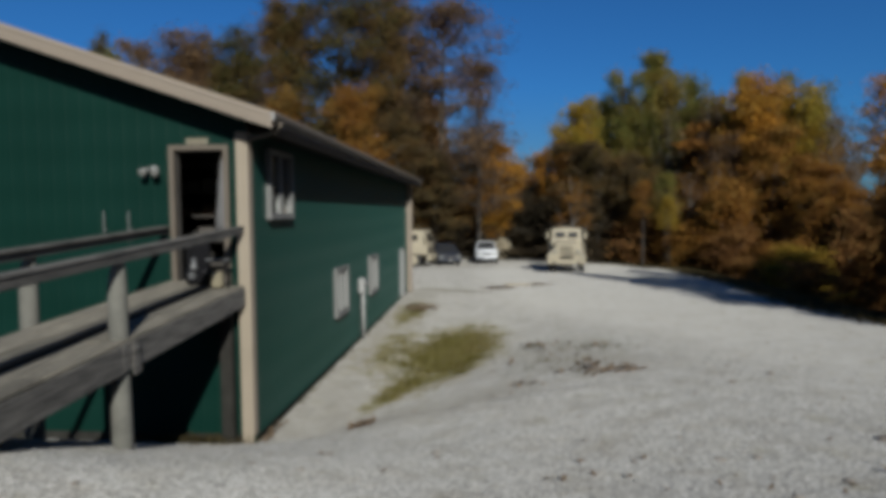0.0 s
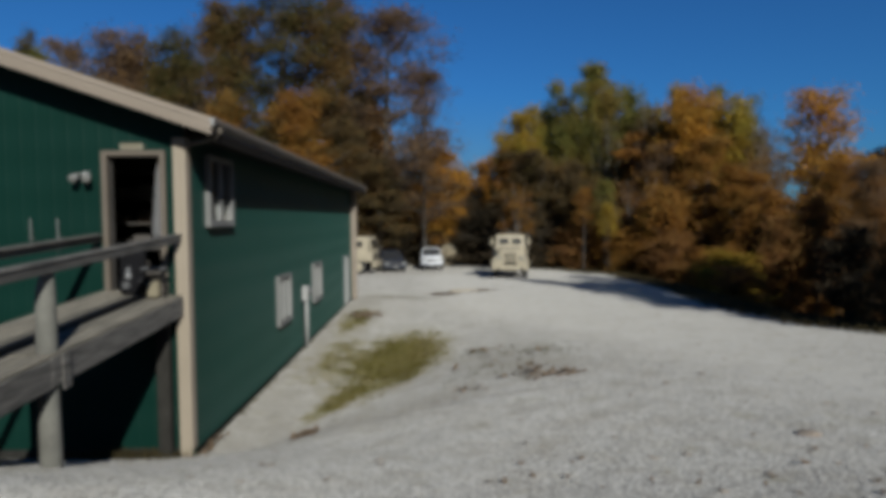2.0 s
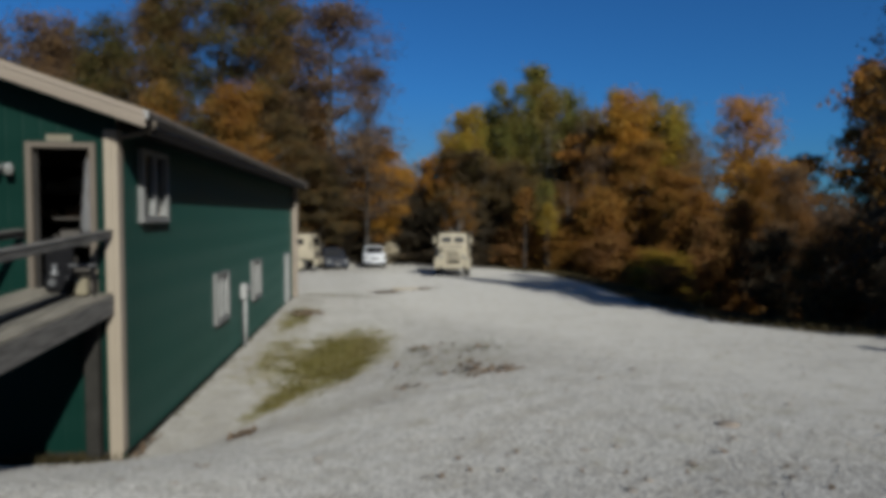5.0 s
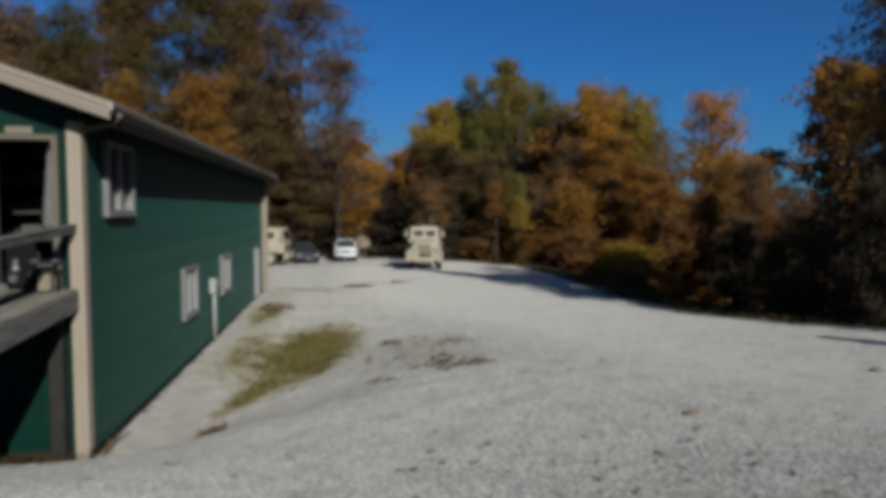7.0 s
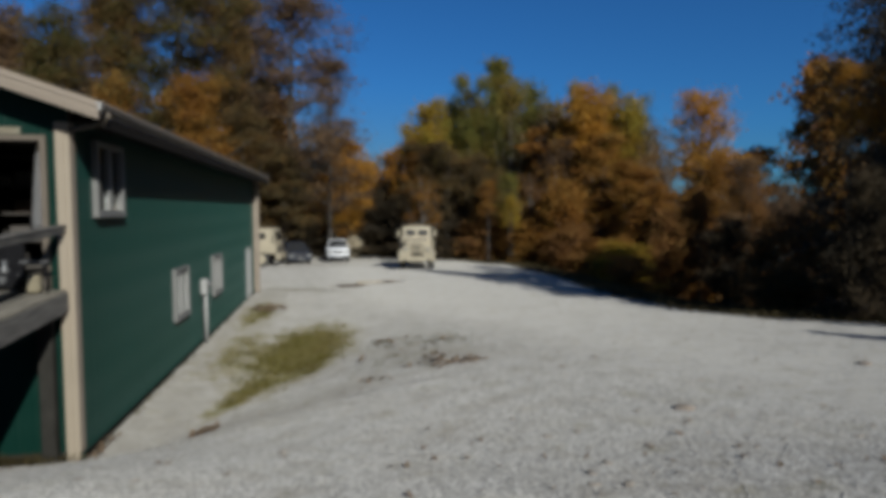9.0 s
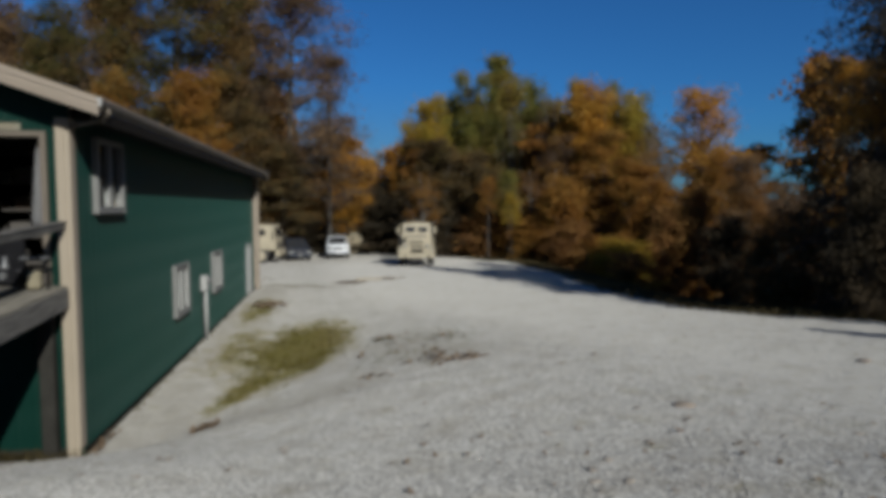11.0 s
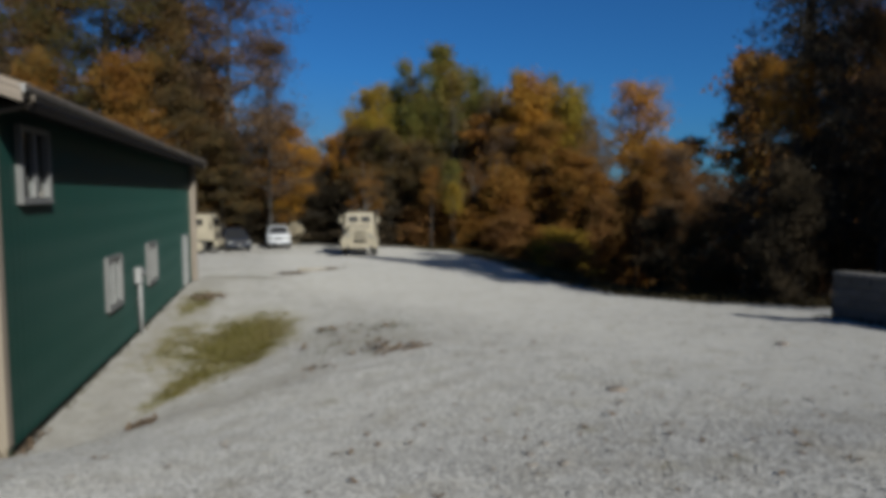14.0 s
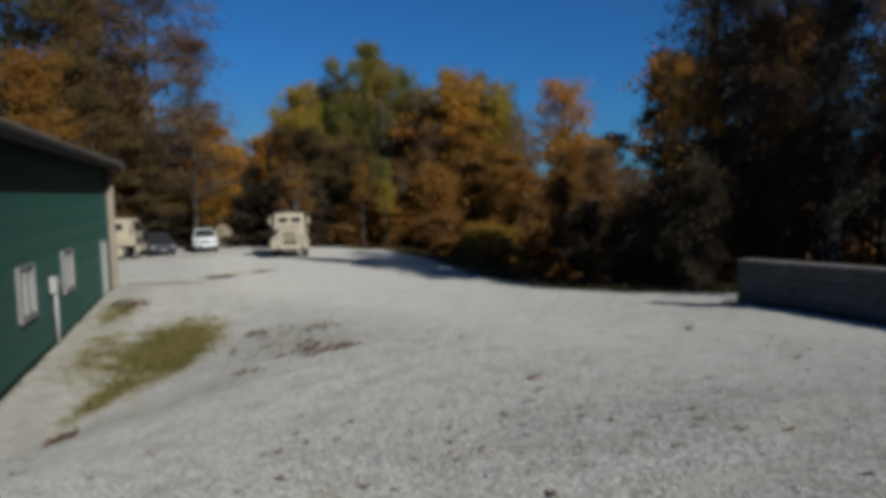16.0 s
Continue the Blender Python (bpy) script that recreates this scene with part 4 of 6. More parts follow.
# ---- trees ----
def grow(seed, top, radius, base, kind, twigs=8):
    """Skeleton of a tree 1:1 in metres: the trunk mesh and the leaf quads."""
    r = np.random.default_rng(seed)
    bm = bmesh.new()
    lean = r.normal(0, 0.02, 2)
    trunk = [Vector((lean[0] * top * f * f, lean[1] * top * f * f, top * f * 0.97)) for f in (-0.03, 0.12, 0.3, 0.5, 0.7, 0.86, 1.0)]
    r0 = 0.014 * top + 0.03
    tube(bm, trunk, [r0 * k for k in (1.35, 1.0, 0.85, 0.66, 0.45, 0.25, 0.06)], 8)
    ends = []
    if kind == "conifer":
        n = 70
        for i in range(n):
            f = base + (0.97 - base) * i / n
            a = i * 2.4 + r.uniform(-0.4, 0.4)
            ln = radius * (1.04 - f) ** 0.8 * r.uniform(0.6, 1.15)
            p0 = trunk[0].lerp(trunk[-1], f)
            d = Vector((math.cos(a), math.sin(a), 0))
            pts = [p0, p0 + d * ln * 0.5 + Vector((0, 0, 0.02 * ln)), p0 + d * ln - Vector((0, 0, 0.22 * ln))]
            tube(bm, pts, [0.035, 0.022, 0.006], 4, False)
            for k in range(9):
                q = pts[0].lerp(pts[1], k / 4.5) if k < 4.5 else pts[1].lerp(pts[2], (k - 4.5) / 4)
                ends.append((q + Vector((0, 0, -0.1)), 0.20 + 0.13 * ln * 0.3))
    elif kind == "upright":
        # many steep limbs, each ending in a plume of its own
        n = 26
        for i in range(n):
            f = base + (0.72 - base) * (i + r.uniform(0, 0.9)) / n
            a = i * 2.399 + r.uniform(-0.5, 0.5)
            out = radius * r.uniform(0.25, 1.0) * (0.75 if f > 0.55 else 1.0)
            reach = min(f + r.uniform(0.14, 0.40), 1.0 - 0.22 * (out / radius) ** 2 - r.uniform(0, 0.07))
            d = Vector((math.cos(a), math.sin(a), 0))
            p0 = Vector((0, 0, top * f * 0.97))
            p2 = d * out + Vector((0, 0, top * max(reach, f + 0.06)))
            ln = (p2 - p0).length
            p1 = p0.lerp(p2, 0.5) + d * out * 0.2 - Vector((0, 0, 0.06 * ln)) + Vector(r.normal(0, 0.05 * ln, 3))
            rr = r0 * (1 - 0.75 * f) * 0.42 + 0.012
            tube(bm, [p0, p1, p2], [rr, rr * 0.6, 0.012], 5, False)
            for k in range(twigs):
                t = 0.2 + 0.8 * (k + r.uniform(0, 1)) / twigs
                q = p0.lerp(p1, t * 2) if t < 0.5 else p1.lerp(p2, t * 2 - 1)
                e = q + Vector(r.normal(0, 1, 3)).normalized() * radius * r.uniform(0.08, 0.3) + Vector((0, 0, 0.18 * radius))
                tube(bm, [q, e], [rr * 0.3 + 0.006, 0.005], 3, False)
                ends.append((e, 0.12 * radius + 0.06))
                ends.append((q.lerp(e, 0.6), 0.10 * radius + 0.05))
    else:
        n = int((22 if kind == "spread" else 17) + top * 0.6)
        for i in range(n):
            f = base + (0.98 - base) * ((i + r.uniform(0, 0.9)) / n)
            a = i * 2.399 + r.uniform(-0.5, 0.5)
            u = (f - base) / (1 - base)
            prof = math.sin(math.pi * (0.22 + 0.66 * u)) ** 0.7
            if kind == "spread":
                prof = 0.28 + 1.05 * (1 - u) ** 0.7
            elif kind == "spire":
                prof = 0.10 + 1.0 * (1 - u) ** 0.75
            ln = radius * prof * r.uniform(0.65, 1.15)
            up = 0.25 + 0.9 * u + r.uniform(-0.15, 0.2)
            if kind == "spread":
                up = 0.12 + 0.7 * u * u + r.uniform(-0.12, 0.15)
            elif kind == "spire":
                up = 0.8 + 0.6 * u
            d = Vector((math.cos(a), math.sin(a), up)).normalized()
            seg = f / 1.0
            p0 = Vector((lean[0] * top * seg * seg, lean[1] * top * seg * seg, top * seg * 0.97 - ln * 0.25))
            p1 = p0 + d * ln * 0.5 + Vector(r.normal(0, 0.07 * ln, 3))
            p2 = p0 + d * ln + Vector(r.normal(0, 0.08 * ln, 3)) + Vector((0, 0, -0.05 * ln))
            rr = r0 * (1 - 0.75 * f) * 0.42 + 0.012
            tube(bm, [p0, p1, p2], [rr, rr * 0.6, 0.012], 5, False)
            for k in range(twigs):
                t = 0.28 + 0.72 * (k + r.uniform(0, 1)) / twigs
                q = p0.lerp(p1, t * 2) if t < 0.5 else p1.lerp(p2, t * 2 - 1)
                e = q + Vector(r.normal(0, 1, 3)).normalized() * ln * r.uniform(0.14, 0.34) + Vector((0, 0, 0.06 * ln))
                tube(bm, [q, q.lerp(e, 0.5) + Vector(r.normal(0, 0.04, 3)), e], [rr * 0.32 + 0.006, rr * 0.2 + 0.005, 0.005], 3, False)
                ends.append((e, 0.24 + 0.085 * radius))
                ends.append((q.lerp(e, 0.5), 0.20 + 0.06 * radius))
    return bm, ends


def leaves(ends, count, size, seed, squash=(1.1, 1.1, 0.5), uneven=0.9):
    r = np.random.default_rng(seed)
    c = np.array([[*p] for p, _ in ends])
    s = np.array([w for _, w in ends])
    # clusters are uneven: some twigs carry many leaves, some hardly any
    wgt = r.gamma(uneven, 1.0, len(ends))
    k = r.choice(len(ends), count, p=wgt / wgt.sum())
    pos = c[k] + r.normal(0, 1, (count, 3)) * s[k, None] * squash
    a = r.normal(0, 1, (count, 3))
    a /= np.linalg.norm(a, axis=1)[:, None]
    b = np.cross(a, r.normal(0, 1, (count, 3)))
    b /= np.linalg.norm(b, axis=1)[:, None]
    sz = size * r.uniform(0.55, 1.25, count)[:, None]
    v = np.stack([pos - a * sz, pos + b * sz * 0.8 + a * sz * 0.4, pos - b * sz * 0.8 + a * sz * 0.5], 1).reshape(-1, 3)
    return v, np.arange(count * 3).reshape(-1, 3)


def make_tree(seed, top, radius, base, kind, count, size, bark):
    """One tree of its own at the origin: trunk with limbs, and a crown of separate leaves."""
    bm, ends = grow(seed, top, radius, base, kind, 4 if size > 0.2 else 8)
    t = empty("tree")
    part("trunk", bm, bark, t, smooth=True)
    shape = {"upright": ((1.05, 1.05, 0.8), 0.55), "spread": ((1.15, 1.15, 0.36), 0.5)}.get(kind, ((1.05, 1.05, 0.5), 0.6))
    v, q = leaves(ends, count, size, seed + 1, *shape)
    cr = new("crown", mesh_np("crown", v, q, LEAVES["oak"], tris=True))
    cr.parent = t
    return t


FORMS = {
    "tall": [make_tree(21, 20, 4.6, 0.28, "oak", 26000, 0.108, BARK), make_tree(22, 20, 4.2, 0.32, "oak", 26000, 0.105, BARK), make_tree(23, 20, 4.8, 0.25, "oak", 26000, 0.105, GREYBARK)],
    "mid": [make_tree(31, 14, 3.0, 0.18, "oak", 24000, 0.104, GREYBARK), make_tree(32, 14, 2.6, 0.22, "oak", 22000, 0.104, BARK), make_tree(33, 14, 2.9, 0.15, "oak", 26000, 0.104, GREYBARK)],
    "low": [make_tree(41, 6, 2.2, 0.05, "oak", 13000, 0.10, BARK), make_tree(42, 6, 2.0, 0.08, "oak", 11000, 0.10, BARK)],
    "thin": [make_tree(51, 14, 2.8, 0.25, "oak", 14000, 0.085, GREYBARK), make_tree(52, 14, 2.6, 0.2, "oak", 12500, 0.085, BARK)],
    "spread": [make_tree(75, 20, 6.0, 0.32, "spread", 19000, 0.105, BARK)],
    "spire": [make_tree(81, 16, 2.3, 0.2, "spire", 24000, 0.098, GREYBARK), make_tree(82, 16, 2.5, 0.25, "spire", 23000, 0.098, BARK)],
    "upright": [make_tree(111, 16, 2.4, 0.24, "upright", 25000, 0.10, GREYBARK), make_tree(112, 16, 2.6, 0.2, "upright", 24000, 0.10, BARK), make_tree(113, 16, 2.5, 0.3, "upright", 23000, 0.10, GREYBARK)],
    "airy": [make_tree(121, 16, 2.4, 0.22, "upright", 10000, 0.085, GREYBARK), make_tree(122, 16, 2.6, 0.26, "upright", 9000, 0.085, GREYBARK)],
    "dome": [make_tree(91, 14, 3.0, 0.62, "oak", 8500, 0.09, BARK)],
    "near": [make_tree(97, 14, 2.8, 0.2, "oak", 42000, 0.055, BARK), make_tree(98, 14, 2.6, 0.25, "oak", 36000, 0.055, BARK)],
    "neardome": [make_tree(99, 14, 2.2, 0.76, "oak", 9000, 0.06, BARK)],
    "sparse": [make_tree(93, 18, 4.0, 0.25, "oak", 2600, 0.19, BARK), make_tree(94, 18, 3.8, 0.2, "oak", 2600, 0.19, BARK)],
    "far": [make_tree(95, 18, 4.2, 0.2, "oak", 5200, 0.26, BARK), make_tree(96, 18, 4.0, 0.15, "oak", 5200, 0.26, BARK)],
    "conifer": [make_tree(61, 13, 2.8, 0.22, "conifer", 26000, 0.05, BARK)],
}
NOMINAL = {"upright": (16, 2.5), "airy": (16, 2.5), "tall": (20, 4.6), "mid": (14, 2.9), "low": (6, 2.1), "thin": (14, 2.7), "conifer": (13, 2.5), "spread": (20, 6.0), "spire": (16, 2.4), "dome": (14, 3.0), "far": (18, 4.1), "near": (14, 2.7), "neardome": (14, 2.4), "sparse": (18, 3.9)}
TREE_LABEL = {
    "oak": "tall oak with russet-brown and olive autumn leaves", "rust": "tree with rust-brown autumn leaves at wood edge",
    "gold": "maple with glowing orange-gold autumn leaves", "yellow": "small tree with yellow autumn leaves",
    "green": "tall tree with still olive-green leaves", "olive": "tree with dull olive leaves in the wood",
    "bare": "half-bare grey tree with thin brown leaves", "brush": "tangled understorey bush, shade put into its few brown leaves",
    "laurel": "dense bush with the wood's deep shade put into its leaves",
    "conifer": "dark sparse evergreen with drooping branches",
}
n_tree = 0


def plant(x, y, top_z, radius, species, form=None):
    global n_tree
    z = hz(x, y) - 0.05
    h = top_z - z
    if "_" in species:
        form, species = species.split("_")
    if form is None:
        form = "conifer" if species == "conifer" else "thin" if species == "bare" else "tall" if h > 16 else "mid" if h > 8 else "low"
        if species == "bare" and h < 7:
            form = "low"
    forms = FORMS[form]
    src = forms[n_tree % len(forms)]
    nh, nr = NOMINAL[form]
    sx = max(radius, (0.05 if form.startswith("near") else 0.11) * h) / nr * 1.05
    t = copy_thing(src, pose(x, y, z, 0, 0, (n_tree * 137.5) % 360) @ Matrix.Diagonal((sx, sx, h / nh, 1)))
    tagged(t, TREE_LABEL[species], "tree", "woodland trees")
    for ch in t.children:
        if ch.name.startswith("crown"):
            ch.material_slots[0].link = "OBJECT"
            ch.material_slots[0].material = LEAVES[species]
    n_tree += 1


TREES_1 = [
    (-36.2, 54.2, 21.7, 2.1, "olive"),
    (-30.6, 51.7, 20.5, 3.1, "bare"),
    (-23.4, 46.5, 20.4, 4.4, "bare"),
    (-17.7, 44.6, 19.1, 3.8, "olive"),
    (-14.7, 47.8, 22.5, 4.3, "oak"),
    (-14.1, 47.8, 22.4, 4.1, "olive"),
    (-9.5, 44.9, 24.3, 5.2, "olive"),
    (-5.9, 47.7, 22.8, 4.4, "oak"),
    (-0.7, 47.3, 22.7, 6.5, "spread_bare"),
    (-5.1, 51.9, 23.8, 4.6, "oak"),
    (-6.9, 41.4, 13.8, 2.9, "rust"),
    (-4.0, 44.0, 11.8, 2.9, "oak"),
    (-12.4, 39.9, 12.9, 2.0, "rust"),
    (-0.9, 44.3, 8.9, 3.2, "oak"),
    (-2.6, 46.2, 5.5, 2.3, "rust"),
    (5.3, 54.5, 7.5, 2.3, "rust"),
    (1.2, 54.5, 9.4, 2.8, "rust"),
    (7.5, 70.4, 9.2, 2.8, "bare"),
    (11.0, 52.1, 11.2, 2.2, "rust"),
]
TREES_2 = [
    # darker-leaved oak and brush stand here for shade on the wood edge
    (11.2, 47.0, 9.3, 3.0, "oak"),
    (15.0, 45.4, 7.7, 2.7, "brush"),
    (17.2, 42.8, 6.8, 1.6, "olive"),
    (17.6, 40.6, 3.4, 1.4, "rust"),
    (19.8, 37.9, 3.4, 0.8, "gold"),
]
TREES_3 = [
    (22.0, 40.3, 9.5, 2.5, "bare"),
    (23.7, 37.4, 9.4, 2.3, "rust"),
    (24.7, 33.7, 7.1, 2.3, "rust"),
    (19.3, 24.1, 1.6, 1.4, "rust"),
    (19.1, 26.4, 1.5, 1.0, "rust"),
    (24.9, 30.2, 5.2, 2.0, "rust"),
    (24.7, 24.6, 4.9, 1.8, "rust"),
    (24.1, 20.2, 6.1, 1.5, "bare"),
    (23.3, 15.8, 4.7, 1.3, "bare"),
    (5.7, 50.5, 3.4, 3.2, "laurel"),
    (8.7, 48.3, 3.8, 3.6, "laurel"),
    (12.8, 44.8, 4.4, 3.4, "laurel"),
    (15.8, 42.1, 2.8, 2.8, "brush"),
    (18.5, 38.3, 2.4, 2.6, "rust"),
    (20.3, 35.6, 5.2, 2.1, "rust"),
    (23.2, 28.8, 3.5, 1.5, "rust"),
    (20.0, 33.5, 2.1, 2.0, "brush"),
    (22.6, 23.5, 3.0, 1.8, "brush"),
    (22.6, 18.8, 2.6, 1.5, "laurel"),
]
TREES_4 = [
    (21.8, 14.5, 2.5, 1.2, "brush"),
    (-2.0, 54.3, 1.9, 3.3, "laurel"),
    (1.6, 54.5, 1.7, 3.4, "laurel"),
    (17.8, 5.1, 15.0, 2.6, "conifer"),
    (21.7, 7.6, 13.8, 1.9, "near_bare"),
    (21.1, 5.2, 12.0, 1.6, "near_bare"),
    (20.2, 3.3, 14.0, 1.1, "conifer"),
    (23.5, 3.8, 11.6, 1.7, "bare"),
    (22.7, 1.3, 10.1, 1.4, "near_oak"),
    (16.5, 4.7, 7.1, 0.52, "neardome_gold"),
    (17.3, 4.6, 7.0, 0.48, "neardome_gold"),
    (19.2, 3.7, 6.9, 1.11, "neardome_bare"),
    (23.8, 8.3, 8.0, 1.3, "near_rust"),
    (23.5, 8.6, 5.3, 1.5, "bare"),
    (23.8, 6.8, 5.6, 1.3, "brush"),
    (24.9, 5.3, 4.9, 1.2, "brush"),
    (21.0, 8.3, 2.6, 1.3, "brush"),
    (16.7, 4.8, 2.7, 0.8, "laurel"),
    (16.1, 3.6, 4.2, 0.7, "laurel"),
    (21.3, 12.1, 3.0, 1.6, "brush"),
    (17.5, 19.1, 1.1, 1.2, "brush"),
    (0.5, 49.4, 2.4, 2.6, "laurel"),
    (3.5, 49.9, 2.7, 2.1, "laurel"),
    (6.9, 52.4, 5.7, 2.8, "laurel"),
]
TREES_5 = [
    (10.0, 50.2, 5.7, 2.7, "laurel"),
    (11.0, 44.0, 4.5, 2.9, "laurel"),
]
TREES_6 = [
    (4.3, 50.2, 7.3, 2.1, "upright_rust"),
    (2.8, 49.7, 7.4, 1.9, "upright_rust"),
    (2.8, 47.4, 17.6, 3.6, "spread_bare"),
    (18.8, 1.8, 14.3, 1.3, "conifer"),
    (12.0, 48.9, 14.3, 2.4, "upright_yellow"),
    (10.6, 47.1, 10.3, 1.5, "upright_rust"),
    (16.1, 51.3, 16.5, 1.8, "upright_green"),
    (14.9, 53.5, 15.4, 1.6, "upright_green"),
    (19.2, 51.6, 19.1, 1.4, "spire_green"),
    (17.3, 49.0, 15.7, 1.5, "upright_green"),
    (20.8, 49.1, 16.7, 1.4, "upright_green"),
    (22.4, 49.6, 15.8, 1.1, "upright_green"),
    (18.8, 45.5, 12.6, 1.7, "airy_olive"),
    (22.8, 46.3, 14.3, 1.9, "airy_bare"),
    (21.4, 43.7, 11.8, 1.5, "airy_bare"),
    (24.7, 46.7, 15.1, 1.1, "upright_green"),
    (24.1, 40.5, 14.2, 2.8, "upright_gold"),
    (24.7, 43.5, 13.4, 2.4, "upright_gold"),
    (27.1, 43.6, 14.4, 1.4, "upright_green"),
    (26.6, 39.4, 13.2, 2.4, "upright_yellow"),
    (29.6, 42.4, 13.1, 1.0, "upright_green"),
    (25.1, 37.9, 7.1, 1.9, "airy_rust"),
    (28.0, 37.6, 10.9, 2.2, "airy_bare"),
    (28.5, 36.2, 8.4, 1.2, "airy_bare"),
    (26.8, 36.0, 8.3, 1.4, "airy_rust"),
    (9.8, 64.3, 11.3, 2.3, "upright_gold"),
    (8.0, 60.4, 7.9, 1.6, "upright_rust"),
    (12.7, 43.8, 9.3, 1.9, "upright_oak"),
    (15.1, 42.3, 8.6, 1.6, "upright_oak"),
    (10.3, 41.1, 6.5, 1.4, "airy_rust"),
    (16.8, 38.8, 6.3, 1.2, "dome_green"),
    (15.3, 39.2, 5.8, 1.0, "dome_rust"),
    (16.8, 37.7, 4.5, 0.8, "dome_yellow"),
    (19.4, 36.9, 3.7, 0.5, "dome_yellow"),
    (21.0, 39.6, 7.4, 1.9, "airy_rust"),
    (23.3, 36.5, 7.0, 1.8, "airy_rust"),
    (19.1, 40.2, 6.7, 1.6, "airy_brush"),
    (34.1, 39.9, 13.5, 3.3, "dome_gold"),
    (25.5, 24.1, 6.6, 1.5, "near_rust"),
    (23.6, 22.9, 4.7, 1.2, "near_brush"),
    (24.5, 19.9, 5.5, 1.3, "near_brush"),
    (25.3, 31.1, 3.8, 1.5, "airy_rust"),
    (18.7, 22.1, 1.5, 1.6, "low_yellow"),
    (-33.5, 50.0, 20.0, 1.0, "upright_green"),
    (-28.2, 46.2, 18.8, 2.0, "airy_bare"),
    (-25.3, 46.7, 19.7, 2.0, "airy_bare"),
    (-22.7, 46.8, 20.2, 2.1, "upright_bare"),
    (-19.3, 46.1, 19.2, 1.8, "upright_olive"),
    (-16.5, 45.1, 19.1, 1.8, "airy_bare"),
    (4.0, 50.7, 11.1, 2.7, "upright_gold"),
    (5.5, 50.7, 9.5, 1.4, "upright_gold"),
]
for row in TREES_6 + TREES_1 + TREES_2 + TREES_3 + TREES_4 + TREES_5:
    plant(*row)
# the wood behind its edge
rs = random.Random(77)
for i in range(38):
    az = rs.uniform(-34, 64)
    far = rs.uniform(62, 92) if az < 9 else rs.uniform(56, 86)
    x, y = 3.8 + far * math.sin(radians(az)), -9.6 + far * math.cos(radians(az))
    elev = 9.5 if az < 3 else 5.0 if az < 10 else 7.5 if az < 26 else 4.5 if az < 36 else 12
    plant(x, y, 3.6 + far * math.tan(radians(elev + rs.uniform(-2, 1))), rs.uniform(3.0, 4.5), rs.choice(("oak", "rust", "brush", "rust")), "far")
# unseen ring of trees behind the camera, added to block sky light
for i in range(22):
    az = 66 + i * 11.2 + rs.uniform(-3, 3)
    far = rs.uniform(30, 50)
    x, y = 3.8 + far * math.sin(radians(az)), -9.6 + far * math.cos(radians(az))
    if x < -11 and 0 < y < 22:
        continue
    plant(x, y, 2.5 + far * math.tan(radians(rs.uniform(17, 25))), rs.uniform(3.4, 4.6), rs.choice(("oak", "rust", "olive", "gold")), "far")
# tall unseen trees added behind the block wall to shade verge and trees beyond
for x, y, top_z, radius in ((26.4, -13.5, 23.4, 2.8), (22.9, -5.0, 17.5, 2.8), (21.9, -9.6, 15.5, 2.6)):
    plant(x, y, top_z, radius, "bare", "sparse")
# lower unseen trees, added only to keep sun off the near trunks
for x, y, top_z, radius in ((23.5, -4.5, 8.5, 2.6), (25.5, -1.5, 8.5, 2.6), (27.5, 1.5, 9.0, 2.8)):
    plant(x, y, top_z, radius, "oak", "far")
for forms in FORMS.values():
    for t in forms:
        for o in (*t.children_recursive, t):
            bpy.data.objects.remove(o)


# ---- vehicles ----
def wheel(parent, x, y, r, w, side, rim_mat, tread=True):
    """A tyre with its rim; side is +1 or -1 for the outer face along x."""
    bm = bmesh.new()
    lathe_x(bm, [(-w / 2, r * 0.62), (-w / 2, r * 0.9), (-w * 0.36, r), (w * 0.36, r), (w / 2, r * 0.9), (w / 2, r * 0.62)], x, y, r, 28)
    if tread:
        for k in range(24):
            a = k * math.tau / 24
            m = Matrix.Translation((x, y, r)) @ Euler((a, 0, 0)).to_matrix().to_4x4()
            box(bm, -w * 0.4, w * 0.4, -0.03, 0.03, r - 0.02, r + 0.012, m=m)
    t = part("wheel", bm, RUBBER, parent, "black rubber tyre")
    bm = bmesh.new()
    o = side * w / 2
    prof = [(o * 1.02, r * 0.6), (o * 0.75, r * 0.5), (o * 0.6, r * 0.28), (o * 1.05, r * 0.22), (o * 1.12, r * 0.12)]
    lathe_x(bm, prof if side > 0 else prof, x, y, r, 20)
    part("rim", bm, rim_mat, t)
    return t


